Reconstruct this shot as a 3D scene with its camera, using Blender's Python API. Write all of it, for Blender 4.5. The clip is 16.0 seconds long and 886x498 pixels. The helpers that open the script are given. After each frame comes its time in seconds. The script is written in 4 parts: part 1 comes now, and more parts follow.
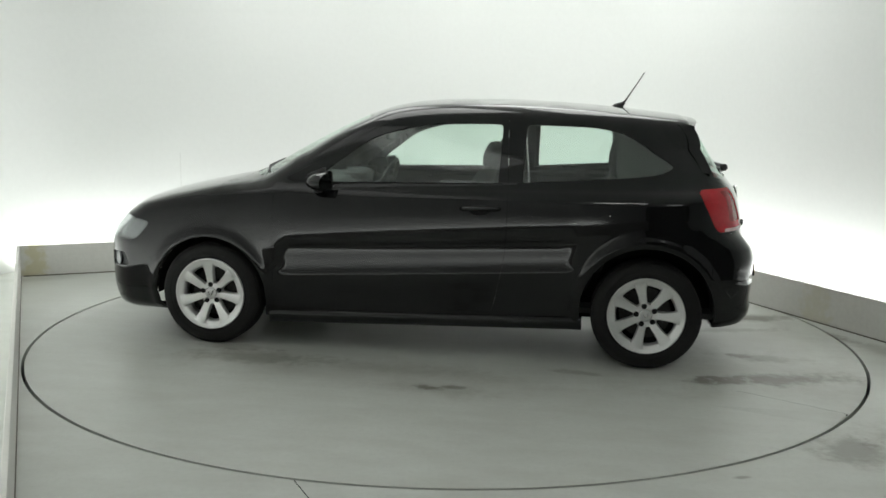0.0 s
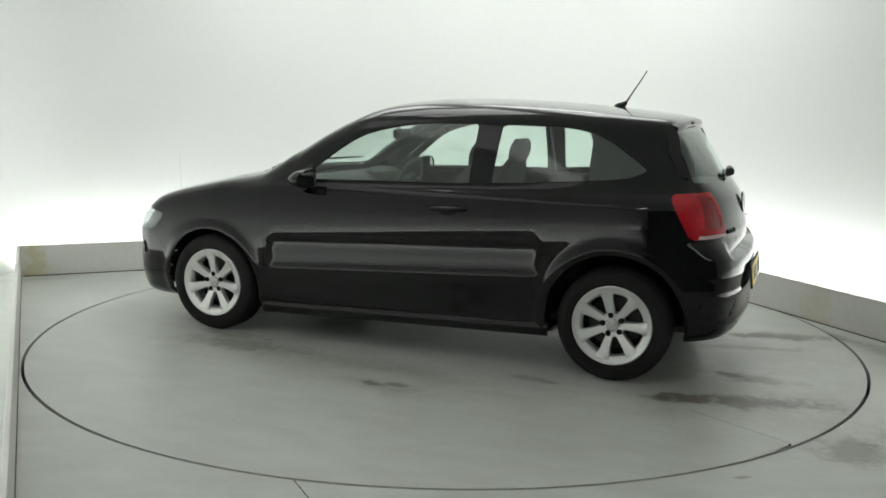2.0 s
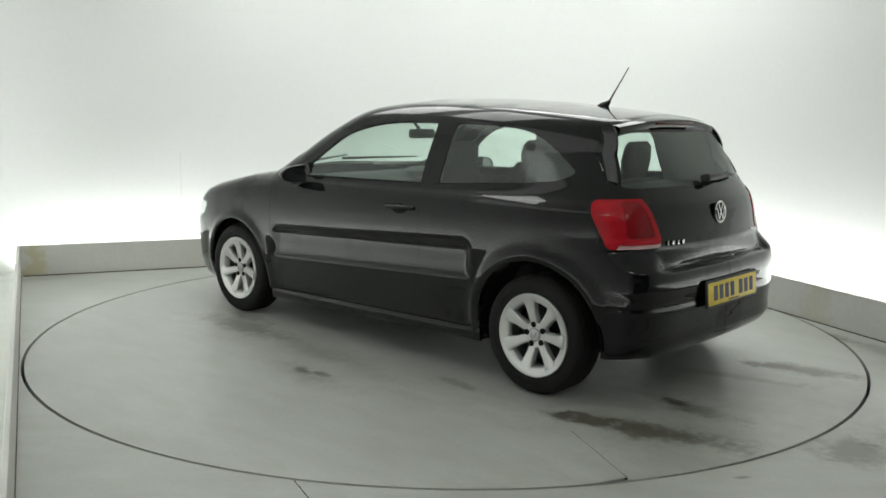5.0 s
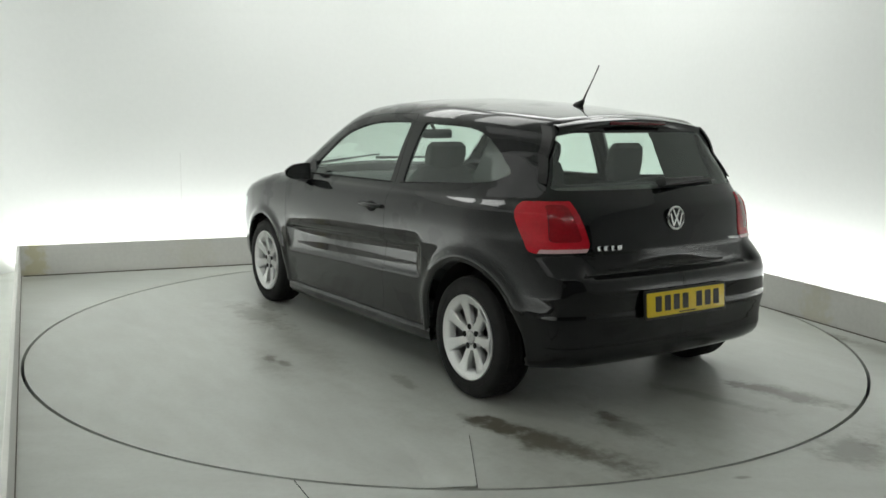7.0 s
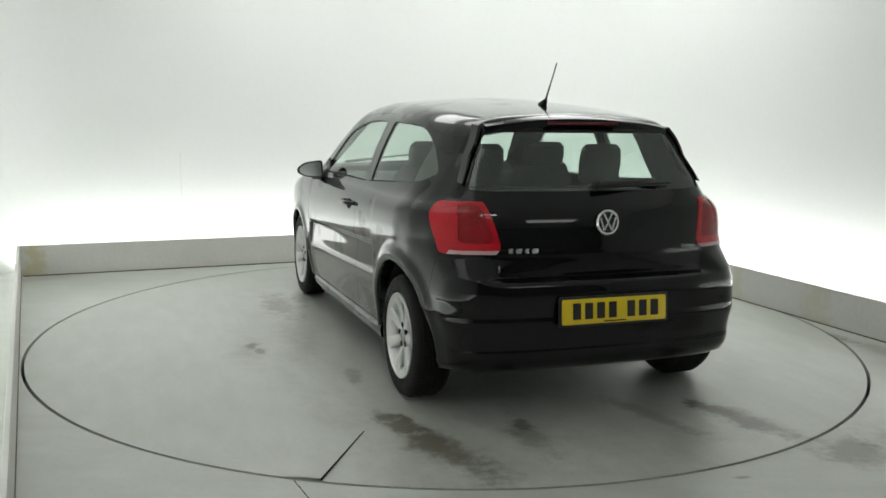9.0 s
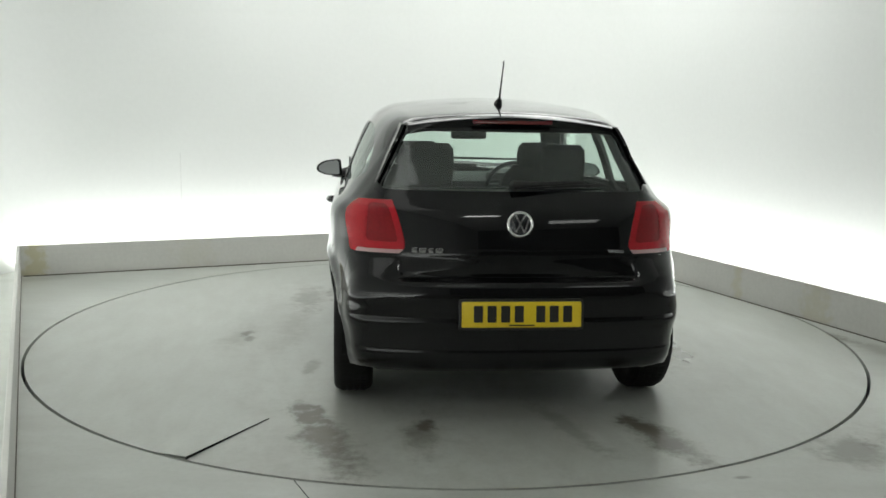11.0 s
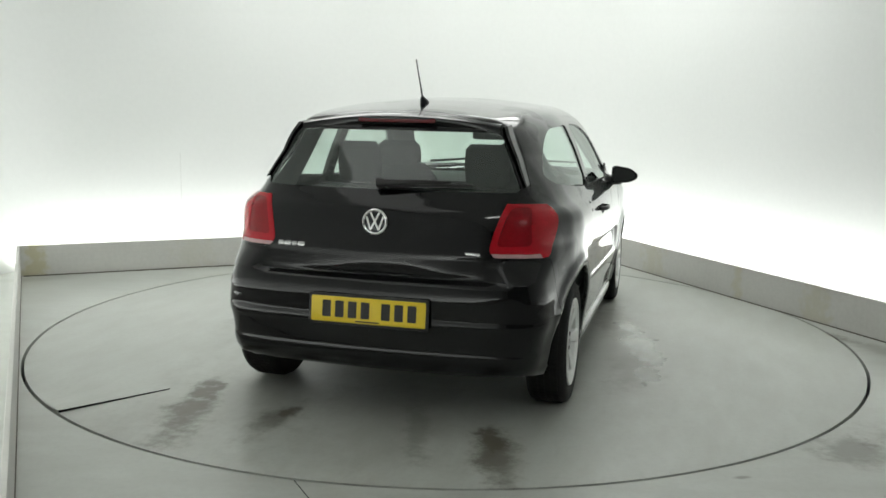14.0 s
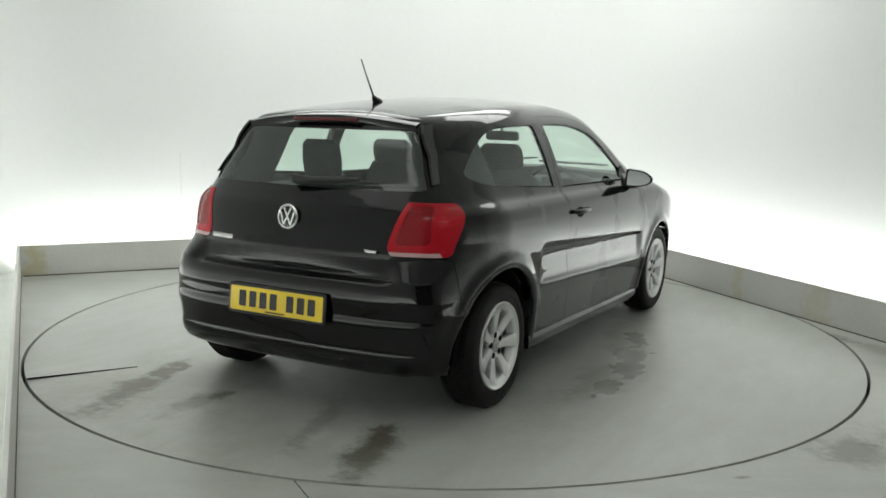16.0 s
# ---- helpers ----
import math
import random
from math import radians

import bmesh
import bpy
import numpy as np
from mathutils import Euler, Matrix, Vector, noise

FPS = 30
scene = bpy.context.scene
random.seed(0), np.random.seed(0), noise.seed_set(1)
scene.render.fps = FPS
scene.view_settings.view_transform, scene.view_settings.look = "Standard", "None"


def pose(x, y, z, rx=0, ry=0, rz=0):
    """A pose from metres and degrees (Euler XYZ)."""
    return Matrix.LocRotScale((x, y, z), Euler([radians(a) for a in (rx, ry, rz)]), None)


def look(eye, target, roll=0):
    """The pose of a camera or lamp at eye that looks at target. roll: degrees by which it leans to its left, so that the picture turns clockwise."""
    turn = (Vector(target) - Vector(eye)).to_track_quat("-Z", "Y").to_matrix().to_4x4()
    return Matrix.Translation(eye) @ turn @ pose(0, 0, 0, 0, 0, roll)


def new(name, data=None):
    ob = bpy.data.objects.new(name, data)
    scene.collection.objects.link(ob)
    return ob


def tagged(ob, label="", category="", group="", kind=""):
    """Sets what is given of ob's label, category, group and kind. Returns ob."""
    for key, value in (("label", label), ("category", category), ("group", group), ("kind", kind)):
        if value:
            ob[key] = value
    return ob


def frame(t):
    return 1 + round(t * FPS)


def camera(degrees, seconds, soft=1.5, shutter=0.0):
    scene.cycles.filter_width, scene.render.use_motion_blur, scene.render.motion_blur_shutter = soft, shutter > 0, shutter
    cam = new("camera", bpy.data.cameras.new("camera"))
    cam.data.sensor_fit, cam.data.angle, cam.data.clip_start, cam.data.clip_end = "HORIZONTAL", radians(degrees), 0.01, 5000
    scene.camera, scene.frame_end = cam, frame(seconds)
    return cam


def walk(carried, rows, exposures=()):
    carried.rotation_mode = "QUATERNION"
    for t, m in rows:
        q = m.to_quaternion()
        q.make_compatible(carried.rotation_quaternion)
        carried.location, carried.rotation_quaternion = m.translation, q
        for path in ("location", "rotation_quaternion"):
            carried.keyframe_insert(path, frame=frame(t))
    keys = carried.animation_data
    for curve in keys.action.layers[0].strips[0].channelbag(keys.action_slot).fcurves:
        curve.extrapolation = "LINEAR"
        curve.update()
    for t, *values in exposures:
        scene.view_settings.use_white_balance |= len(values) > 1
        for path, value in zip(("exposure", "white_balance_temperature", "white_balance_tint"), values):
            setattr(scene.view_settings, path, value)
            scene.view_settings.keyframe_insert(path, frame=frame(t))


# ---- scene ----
# The camera stands still on its tripod.
cam = camera(52.25, 16.0, soft=1.6)
EYE = Vector((0.0, -5.590, 1.399))
YAW, PITCH, ROLL = radians(-0.263), radians(-9.069), 1.018
AIM = EYE + Vector((math.sin(YAW) * math.cos(PITCH), math.cos(YAW) * math.cos(PITCH), math.sin(PITCH)))
walk(cam, [(0.0, look(EYE, AIM, ROLL)), (16.0, look(EYE, AIM, ROLL))])

# ---- world and light: a closed photo booth, lit from strips behind the low boards and by unseen ceiling lights added as fill ----
world = bpy.data.worlds.new("world")
scene.world = world
world.use_nodes = True
world.node_tree.nodes["Background"].inputs[0].default_value = (0.8, 0.85, 0.9, 1)
world.node_tree.nodes["Background"].inputs[1].default_value = 0.02
scene.view_settings.exposure = 0.04

BOOTH = 23.6                     # turn of the booth about the turntable's axis, degrees
LEFT, RIGHT, BACK = -2.462, 2.420, 2.622      # inner faces of the low boards
LEFT_TURN = 1.26                 # the left board runs a little out of square, degrees
GAP = 0.42                       # from board to wall
TALL = 3.3
FRONT = -8.0
MOUTH = -7.99
booth = pose(0, 0, 0, 0, 0, BOOTH)
left_side = booth @ pose(LEFT, 0, 0, 0, 0, LEFT_TURN)


COOL = (0.97, 1.0, 0.97)
STRIP = 23.5
for nm, x, y, tx, ty, turn in (("strip_lamp_back", -0.03, BACK + 0.15, -0.03, BACK + GAP, 0),
                               ("strip_lamp_left", LEFT - 0.17, -2.00, LEFT - GAP - 0.03, -2.00, 90),
                               ("strip_lamp_right", RIGHT + 0.15, -0.90, RIGHT + GAP, -0.90, 90)):
    lamp = bpy.data.lights.new(nm, "AREA")
    lamp.shape, lamp.size, lamp.size_y, lamp.energy, lamp.color = "RECTANGLE", 5.0 if turn == 0 else 8.8 if x < 0 else 6.6, 0.10, STRIP * (0.9 if turn == 0 else 2.1 if x < 0 else 1.6), COOL
    ob = new(nm, lamp)
    ob.matrix_world = booth @ look((x, y, 0.09), (tx, ty, 0.37))

# ---- materials ----
MATS = {}


def nodes_of(name):
    m = bpy.data.materials.new(name)
    m.use_nodes = True
    nt = m.node_tree
    return m, nt, nt.nodes["Principled BSDF"], nt.nodes["Material Output"]


def link(nt, a, b):
    nt.links.new(a, b)


def paint(name, color, rough=0.5, metal=0.0, coat=0.0, var=0.12, scale=6.0, fine=60.0, bump=0.0, ior=1.5, rvar=0.1, coat_rough=0.03, spec=0.5, coat_ior=1.5):
    """A surface with colour and roughness that vary at two scales, and fine relief."""
    if name in MATS:
        return MATS[name]
    m, nt, p, out = nodes_of(name)
    co = nt.nodes.new("ShaderNodeTexCoord")
    big, small = nt.nodes.new("ShaderNodeTexNoise"), nt.nodes.new("ShaderNodeTexNoise")
    big.inputs["Scale"].default_value, big.inputs["Detail"].default_value = scale, 4
    small.inputs["Scale"].default_value, small.inputs["Detail"].default_value = fine, 3
    for n in (big, small):
        link(nt, co.outputs["Object"], n.inputs["Vector"])
    add = nt.nodes.new("ShaderNodeMath")
    add.operation = "ADD"
    link(nt, big.outputs["Fac"], add.inputs[0])
    link(nt, small.outputs["Fac"], add.inputs[1])
    span = nt.nodes.new("ShaderNodeMapRange")
    span.inputs[1].default_value, span.inputs[2].default_value = 0.6, 1.4
    span.inputs[3].default_value, span.inputs[4].default_value = 1 - var, 1 + var
    link(nt, add.outputs[0], span.inputs[0])
    mul = nt.nodes.new("ShaderNodeVectorMath")
    mul.operation = "SCALE"
    mul.inputs[0].default_value = color
    link(nt, span.outputs[0], mul.inputs["Scale"])
    link(nt, mul.outputs[0], p.inputs["Base Color"])
    rr = nt.nodes.new("ShaderNodeMapRange")
    rr.inputs[1].default_value, rr.inputs[2].default_value = 0.3, 0.7
    rr.inputs[3].default_value, rr.inputs[4].default_value = max(0.02, rough * (1 - rvar)), min(1, rough * (1 + rvar))
    link(nt, big.outputs["Fac"], rr.inputs[0])
    link(nt, rr.outputs[0], p.inputs["Roughness"])
    p.inputs["Metallic"].default_value = metal
    p.inputs["IOR"].default_value = ior
    p.inputs["Specular IOR Level"].default_value = spec
    p.inputs["Coat Weight"].default_value = coat
    p.inputs["Coat Roughness"].default_value = coat_rough
    p.inputs["Coat IOR"].default_value = coat_ior
    if bump:
        b = nt.nodes.new("ShaderNodeBump")
        b.inputs["Strength"].default_value, b.inputs["Distance"].default_value = bump, 0.002
        link(nt, small.outputs["Fac"], b.inputs["Height"])
        link(nt, b.outputs[0], p.inputs["Normal"])
    MATS[name] = m
    return m


def glow(name, color, strength):
    m, nt, p, out = nodes_of(name)
    p.inputs["Emission Color"].default_value = (*color, 1)
    p.inputs["Emission Strength"].default_value = strength
    return m


def pane(name, tint, gloss=0.02):
    """Thin glass: lets tinted light through and mirrors more at a slant."""
    m, nt, p, out = nodes_of(name)
    nt.nodes.remove(p)
    clear, shine, mix, lw, pw, rg = (nt.nodes.new(k) for k in ("ShaderNodeBsdfTransparent", "ShaderNodeBsdfGlossy", "ShaderNodeMixShader", "ShaderNodeLayerWeight", "ShaderNodeMath", "ShaderNodeMapRange"))
    clear.inputs[0].default_value = (*tint, 1)
    shine.inputs["Roughness"].default_value = gloss
    shine.inputs["Color"].default_value = (0.95, 1, 0.97, 1)
    lw.inputs[0].default_value = 0.5
    pw.operation = "POWER"
    pw.inputs[1].default_value = 4.5
    link(nt, lw.outputs["Facing"], pw.inputs[0])
    rg.inputs[3].default_value, rg.inputs[4].default_value = 0.09, 0.85
    link(nt, pw.outputs[0], rg.inputs[0])
    link(nt, rg.outputs[0], mix.inputs[0])
    link(nt, clear.outputs[0], mix.inputs[1])
    link(nt, shine.outputs[0], mix.inputs[2])
    link(nt, mix.outputs[0], out.inputs["Surface"])
    return m


def spot(nt, vec, x, y, rx, ry, turn, lo, hi, warp=None):
    """0..1 mask of an uneven elliptical stain on the floor, in metres."""
    mp = nt.nodes.new("ShaderNodeMapping")
    mp.vector_type = "TEXTURE"
    mp.inputs["Location"].default_value = (x, y, 0)
    mp.inputs["Rotation"].default_value = (0, 0, radians(turn))
    mp.inputs["Scale"].default_value = (rx, ry, 1)
    link(nt, vec, mp.inputs["Vector"])
    ln = nt.nodes.new("ShaderNodeVectorMath")
    ln.operation = "LENGTH"
    link(nt, mp.outputs[0], ln.inputs[0])
    add = nt.nodes.new("ShaderNodeMath")
    add.operation = "ADD"
    link(nt, ln.outputs["Value"], add.inputs[0])
    link(nt, warp, add.inputs[1])
    rg = nt.nodes.new("ShaderNodeMapRange")
    rg.interpolation_type = "SMOOTHSTEP"
    rg.inputs[1].default_value, rg.inputs[2].default_value = lo, hi
    rg.inputs[3].default_value, rg.inputs[4].default_value = 1, 0
    link(nt, add.outputs[0], rg.inputs[0])
    return rg.outputs[0]


def floor_paint(name, color, stains, wet, puddles=()):
    """Worn grey-green floor paint: cloudy, scuffed, with dark stains and damp, shinier patches."""
    m, nt, p, out = nodes_of(name)
    co = nt.nodes.new("ShaderNodeTexCoord").outputs["Object"]

    def noise_of(scale, detail=5, rough=0.6, stretch=None):
        n = nt.nodes.new("ShaderNodeTexNoise")
        n.inputs["Scale"].default_value, n.inputs["Detail"].default_value, n.inputs["Roughness"].default_value = scale, detail, rough
        src = co
        if stretch:
            mp = nt.nodes.new("ShaderNodeMapping")
            mp.inputs["Scale"].default_value = stretch
            link(nt, co, mp.inputs["Vector"])
            src = mp.outputs[0]
        link(nt, src, n.inputs["Vector"])
        return n.outputs["Fac"]

    def ramp(src, a, b, c, d):
        r = nt.nodes.new("ShaderNodeMapRange")
        r.inputs[1].default_value, r.inputs[2].default_value, r.inputs[3].default_value, r.inputs[4].default_value = a, b, c, d
        link(nt, src, r.inputs[0])
        return r.outputs[0]

    def mix(fac, a, b):
        x = nt.nodes.new("ShaderNodeMix")
        x.data_type = "RGBA"
        if isinstance(fac, float):
            x.inputs[0].default_value = fac
        else:
            link(nt, fac, x.inputs[0])
        for sock, v in ((x.inputs[6], a), (x.inputs[7], b)):
            if isinstance(v, tuple):
                sock.default_value = (*v, 1)
            else:
                link(nt, v, sock)
        return x.outputs[2]

    def math2(op, a, b):
        x = nt.nodes.new("ShaderNodeMath")
        x.operation = op
        x.use_clamp = op == "ADD"
        for sock, v in ((x.inputs[0], a), (x.inputs[1], b)):
            if isinstance(v, float):
                sock.default_value = v
            else:
                link(nt, v, sock)
        return x.outputs[0]

    cloud, fine, streak = noise_of(0.9, 2, 0.5), noise_of(38, 4), noise_of(3.0, 3, 0.55, (1, 2.6, 1))
    warp = ramp(noise_of(5.0, 6, 0.7), 0.3, 0.7, -0.38, 0.38)
    warp2 = ramp(noise_of(14.0, 5, 0.7), 0.3, 0.7, -0.22, 0.22)
    warp = math2("SUBTRACT", warp, warp2)
    soft = ramp(noise_of(2.2, 2, 0.5), 0.3, 0.7, -0.3, 0.3)
    dark = tuple(c * 0.88 for c in color)
    light = tuple(min(1, c * 1.06) for c in color)
    col = mix(ramp(cloud, 0.15, 0.85, 0, 1), dark, light)
    brown = (0.17, 0.145, 0.11)
    col = mix(ramp(streak, 0.15, 0.90, 0.0, 0.34), col, brown)
    col = mix(ramp(fine, 0.45, 0.7, 0, 0.18), col, tuple(c * 0.6 for c in color))
    total = None
    for x, y, rx, ry, turn, strength in stains:
        edge = (0.30, 1.15) if strength > 0.36 else (0.0, 1.5)
        s = math2("MULTIPLY", spot(nt, co, x, y, rx, ry, turn, *edge, warp), strength * 0.8)
        total = s if total is None else math2("ADD", total, s)
    if total is not None:
        col = mix(total, col, (0.112, 0.100, 0.074))
    link(nt, col, p.inputs["Base Color"])
    rough = ramp(streak, 0.1, 0.9, 0.42, 0.32)
    if wet:
        damp = None
        for x, y, rx, ry, turn in wet:
            s = spot(nt, co, x, y, rx, ry, turn, 0.0, 1.5, soft)
            damp = s if damp is None else math2("ADD", damp, s)
        sub = math2("MULTIPLY", damp, 0.03)
        rough = math2("SUBTRACT", rough, sub)
    for x, y, rx, ry, turn in puddles:
        s = spot(nt, co, x, y, rx, ry, turn, 0.30, 1.10, warp)
        rough = math2("SUBTRACT", rough, math2("MULTIPLY", s, 0.17))
    link(nt, rough, p.inputs["Roughness"])
    p.inputs["IOR"].default_value = 1.68
    b = nt.nodes.new("ShaderNodeBump")
    b.inputs["Strength"].default_value, b.inputs["Distance"].default_value = 0.12, 0.002
    link(nt, fine, b.inputs["Height"])
    link(nt, b.outputs[0], p.inputs["Normal"])
    return m


FLOOR_COLOR = (0.545, 0.570, 0.535)
M_FLOOR = floor_paint("floor_paint", FLOOR_COLOR,
                      [(1.72, -1.97, 0.20, 0.20, 20, 0.80), (2.10, -1.85, 0.30, 0.25, 0, 0.55), (1.15, -2.28, 0.05, 0.02, 10, 0.8), (2.10, 0.86, 0.55, 0.10, -66, 0.45), (2.36, 0.18, 0.45, 0.09, -66, 0.60), (2.62, -0.40, 0.5, 0.12, -66, 0.5),
                       (3.0, 0.7, 0.28, 0.4, 60, 0.35), (-3.2, 1.3, 0.4, 0.10, 23, 0.25)], [(2.0, -1.4, 0.5, 0.5, 0)])
M_DISC = floor_paint("turntable_paint", FLOOR_COLOR,
                     [(-1.90, 0.70, 0.48, 0.12, 15, 0.85), (-1.60, 0.78, 0.20, 0.09, 15, 0.60), (-1.97, -0.75, 0.36, 0.11, 16, 1.0), (-1.78, -0.69, 0.14, 0.08, 16, 0.5), (-1.75, 0.62, 0.85, 0.42, -8, 0.36), (-1.90, 0.29, 0.28, 0.08, -8, 0.60),
                      (-1.82, -0.37, 0.42, 0.07, 18, 0.45), (-1.80, -0.20, 0.60, 0.45, 10, 0.30), (0.3, 1.05, 1.2, 0.25, -4, 0.26), (-0.3, -1.15, 1.1, 0.3, 6, 0.28), (-1.74, 0.25, 0.10, 0.05, 0, 0.5), (-0.10, 1.23, 0.09, 0.04, -12, 0.8), (-0.24, 1.20, 0.09, 0.04, 10, 0.8), (-0.18, 1.28, 0.30, 0.08, -8, 0.35), (-0.85, 0.80, 0.16, 0.05, -10, 0.6),
                      (-0.55, -1.22, 0.45, 0.16, 0, 0.5), (0.9, 0.9, 0.5, 0.14, 0, 0.55), (1.1, 0.72, 0.25, 0.07, 0, 0.5), (0.1, 0.95, 0.6, 0.10, -4, 0.30), (1.3, -0.8, 0.4, 0.2, 20, 0.35), (0.6, -1.0, 0.6, 0.12, 8, 0.4)],
                     [(-0.15, -1.3, 0.45, 0.28, 20), (-1.9, 0.1, 0.4, 0.4, 0), (-0.9, 0.0, 0.9, 0.7, 0), (0.8, 0.3, 0.7, 0.8, 0), (-0.9, -1.25, 0.5, 0.25, 10)],
                     [(0.02, -1.20, 0.26, 0.13, 10), (-0.25, -1.28, 0.30, 0.10, 12), (-0.66, -1.28, 0.22, 0.08, 10), (0.42, -1.10, 0.20, 0.10, 30)])
M_WALL = paint("wall_paint", (0.80, 0.815, 0.80), 0.6, var=0.02, scale=0.7, fine=25, bump=0.03)
M_CEIL = paint("ceiling_paint", (0.78, 0.79, 0.78), 0.7, var=0.03, scale=1, fine=30)
M_BOARD = paint("board_paint", (0.62, 0.615, 0.585), 0.5, var=0.06, scale=2.5, fine=40, bump=0.04)


def stain_boards(m):
    """Yellowed smears where the boards meet and leak."""
    nt = m.node_tree
    p = nt.nodes["Principled BSDF"]
    was = p.inputs["Base Color"].links[0].from_socket
    co = nt.nodes.new("ShaderNodeTexCoord").outputs["Object"]
    n = nt.nodes.new("ShaderNodeTexNoise")
    n.inputs["Scale"].default_value, n.inputs["Detail"].default_value = 14, 5
    link(nt, co, n.inputs["Vector"])
    w = nt.nodes.new("ShaderNodeMapRange")
    w.inputs[1].default_value, w.inputs[2].default_value, w.inputs[3].default_value, w.inputs[4].default_value = 0.3, 0.7, -0.6, 0.6
    link(nt, n.outputs["Fac"], w.inputs[0])
    for x, y, rx, ry, amount in ((LEFT + 0.05, BACK, 0.09, 0.5, 0.7), (RIGHT, 0.10, 0.5, 0.06, 0.35), (RIGHT, -0.66, 0.5, 0.14, 0.30), (RIGHT, 1.15, 0.5, 0.16, 0.25), (-1.2, BACK, 0.2, 0.5, 0.12)):
        mk = spot(nt, co, x, y, rx, ry, 0, 0.2, 1.2, w.outputs[0])
        k = nt.nodes.new("ShaderNodeMath")
        k.operation = "MULTIPLY"
        k.inputs[1].default_value = amount
        link(nt, mk, k.inputs[0])
        mx = nt.nodes.new("ShaderNodeMix")
        mx.data_type = "RGBA"
        link(nt, k.outputs[0], mx.inputs[0])
        link(nt, was, mx.inputs[6])
        mx.inputs[7].default_value = (0.50, 0.46, 0.26, 1)
        was = mx.outputs[2]
    link(nt, was, p.inputs["Base Color"])


stain_boards(M_BOARD)


def rib(m, scale, deep):
    """Fine level ribs moulded into a lens."""
    nt = m.node_tree
    co, wv, b = (nt.nodes.new(k) for k in ("ShaderNodeTexCoord", "ShaderNodeTexWave", "ShaderNodeBump"))
    wv.bands_direction = "Z"
    wv.inputs["Scale"].default_value, wv.inputs["Distortion"].default_value = scale, 0.0
    b.inputs["Strength"].default_value, b.inputs["Distance"].default_value = 0.6, deep
    link(nt, co.outputs["Object"], wv.inputs["Vector"])
    link(nt, wv.outputs["Fac"], b.inputs["Height"])
    link(nt, b.outputs[0], nt.nodes["Principled BSDF"].inputs["Normal"])


M_DARKWALL = paint("dark_wall", (0.16, 0.163, 0.16), 0.8, var=0.1, scale=1, fine=20)
M_PIT = paint("pit_black", (0.012, 0.012, 0.012), 0.9)
M_BLACK = paint("black_car_paint", (0.0026, 0.0029, 0.0033), 0.25, coat=1.0, var=0.05, scale=3, fine=300, coat_rough=0.03, rvar=0.2, spec=0.03, coat_ior=1.41)
M_TRIM = paint("black_plastic", (0.012, 0.012, 0.012), 0.45, var=0.1, scale=20, fine=300, bump=0.1)
M_GLOSS = paint("gloss_black_trim", (0.004, 0.004, 0.004), 0.12, var=0.05)
M_SEAL = paint("rubber_seal", (0.005, 0.005, 0.005), 0.8, spec=0.25)
M_TYRE = paint("tyre_rubber", (0.0075, 0.0073, 0.007), 0.75, spec=0.3, var=0.2, scale=12, fine=150, bump=0.2)
M_ALLOY = paint("silver_alloy", (0.64, 0.64, 0.635), 0.36, metal=0.68, var=0.05, scale=15, fine=200)
M_DISCBRAKE = paint("brake_steel", (0.05, 0.048, 0.046), 0.5, metal=0.8, var=0.3, scale=20, fine=90)
M_MIRROR = paint("mirror_glass", (0.24, 0.25, 0.25), 0.05, metal=1.0, var=0.02)
M_CHROME = paint("chrome", (0.78, 0.78, 0.77), 0.16, metal=1.0, var=0.03)
M_PLATE = paint("yellow_plate", (0.78, 0.57, 0.022), 0.35, var=0.06, scale=12, fine=120)
M_BAR = paint("plate_black", (0.012, 0.011, 0.010), 0.5)
M_CLOTH = paint("seat_cloth", (0.028, 0.029, 0.030), 0.9, var=0.25, scale=25, fine=260, bump=0.3)
M_DASH = paint("dash_plastic", (0.022, 0.023, 0.023), 0.65, var=0.15, scale=20, fine=200, bump=0.15)
M_LINING = paint("roof_lining", (0.30, 0.30, 0.285), 0.9, var=0.05, scale=8, fine=150, bump=0.1)
M_GLASS = pane("green_tinted_glass", (0.83, 0.925, 0.875))
M_HEADGLASS = pane("clear_lens", (0.92, 0.94, 0.95))
M_RED = paint("red_lamp_plastic", (0.46, 0.008, 0.018), 0.15, spec=0.3, coat=0.15, var=0.12, scale=18, fine=90)
M_REDDARK = paint("dark_red_lamp_plastic", (0.26, 0.005, 0.011), 0.15, spec=0.3, coat=0.15, var=0.15, scale=18, fine=90)
rib(M_RED, 14, 0.0005)
M_REDDEEP = paint("deep_red_plastic", (0.10, 0.006, 0.009), 0.2, coat=0.3, var=0.1)
M_LAMPWHITE = paint("clear_lamp_plastic", (0.55, 0.34, 0.34), 0.15, coat=0.5, var=0.1)
M_REFLECT = paint("lamp_reflector", (0.12, 0.123, 0.13), 0.22, metal=0.8, var=0.15, scale=30)
M_TUBE = glow("lamp_diffuser", (0.98, 1.0, 0.965), 16.0)
# Glow of the unseen fill panels added under the ceiling.
M_FILLPANEL = glow("fill_panel_diffuser", (0.98, 1.0, 0.965), 3.5)
M_SOFTFILL = glow("long_fill_diffuser", (0.98, 1.0, 0.965), 0.65)
M_CAP = paint("cap_silver", (0.45, 0.45, 0.45), 0.3, metal=0.5)
M_DULLCHROME = paint("dull_chrome", (0.45, 0.45, 0.45), 0.25, metal=1.0, var=0.05)
M_BADGE = paint("badge_backing", (0.05, 0.052, 0.055), 0.2, metal=0.6)


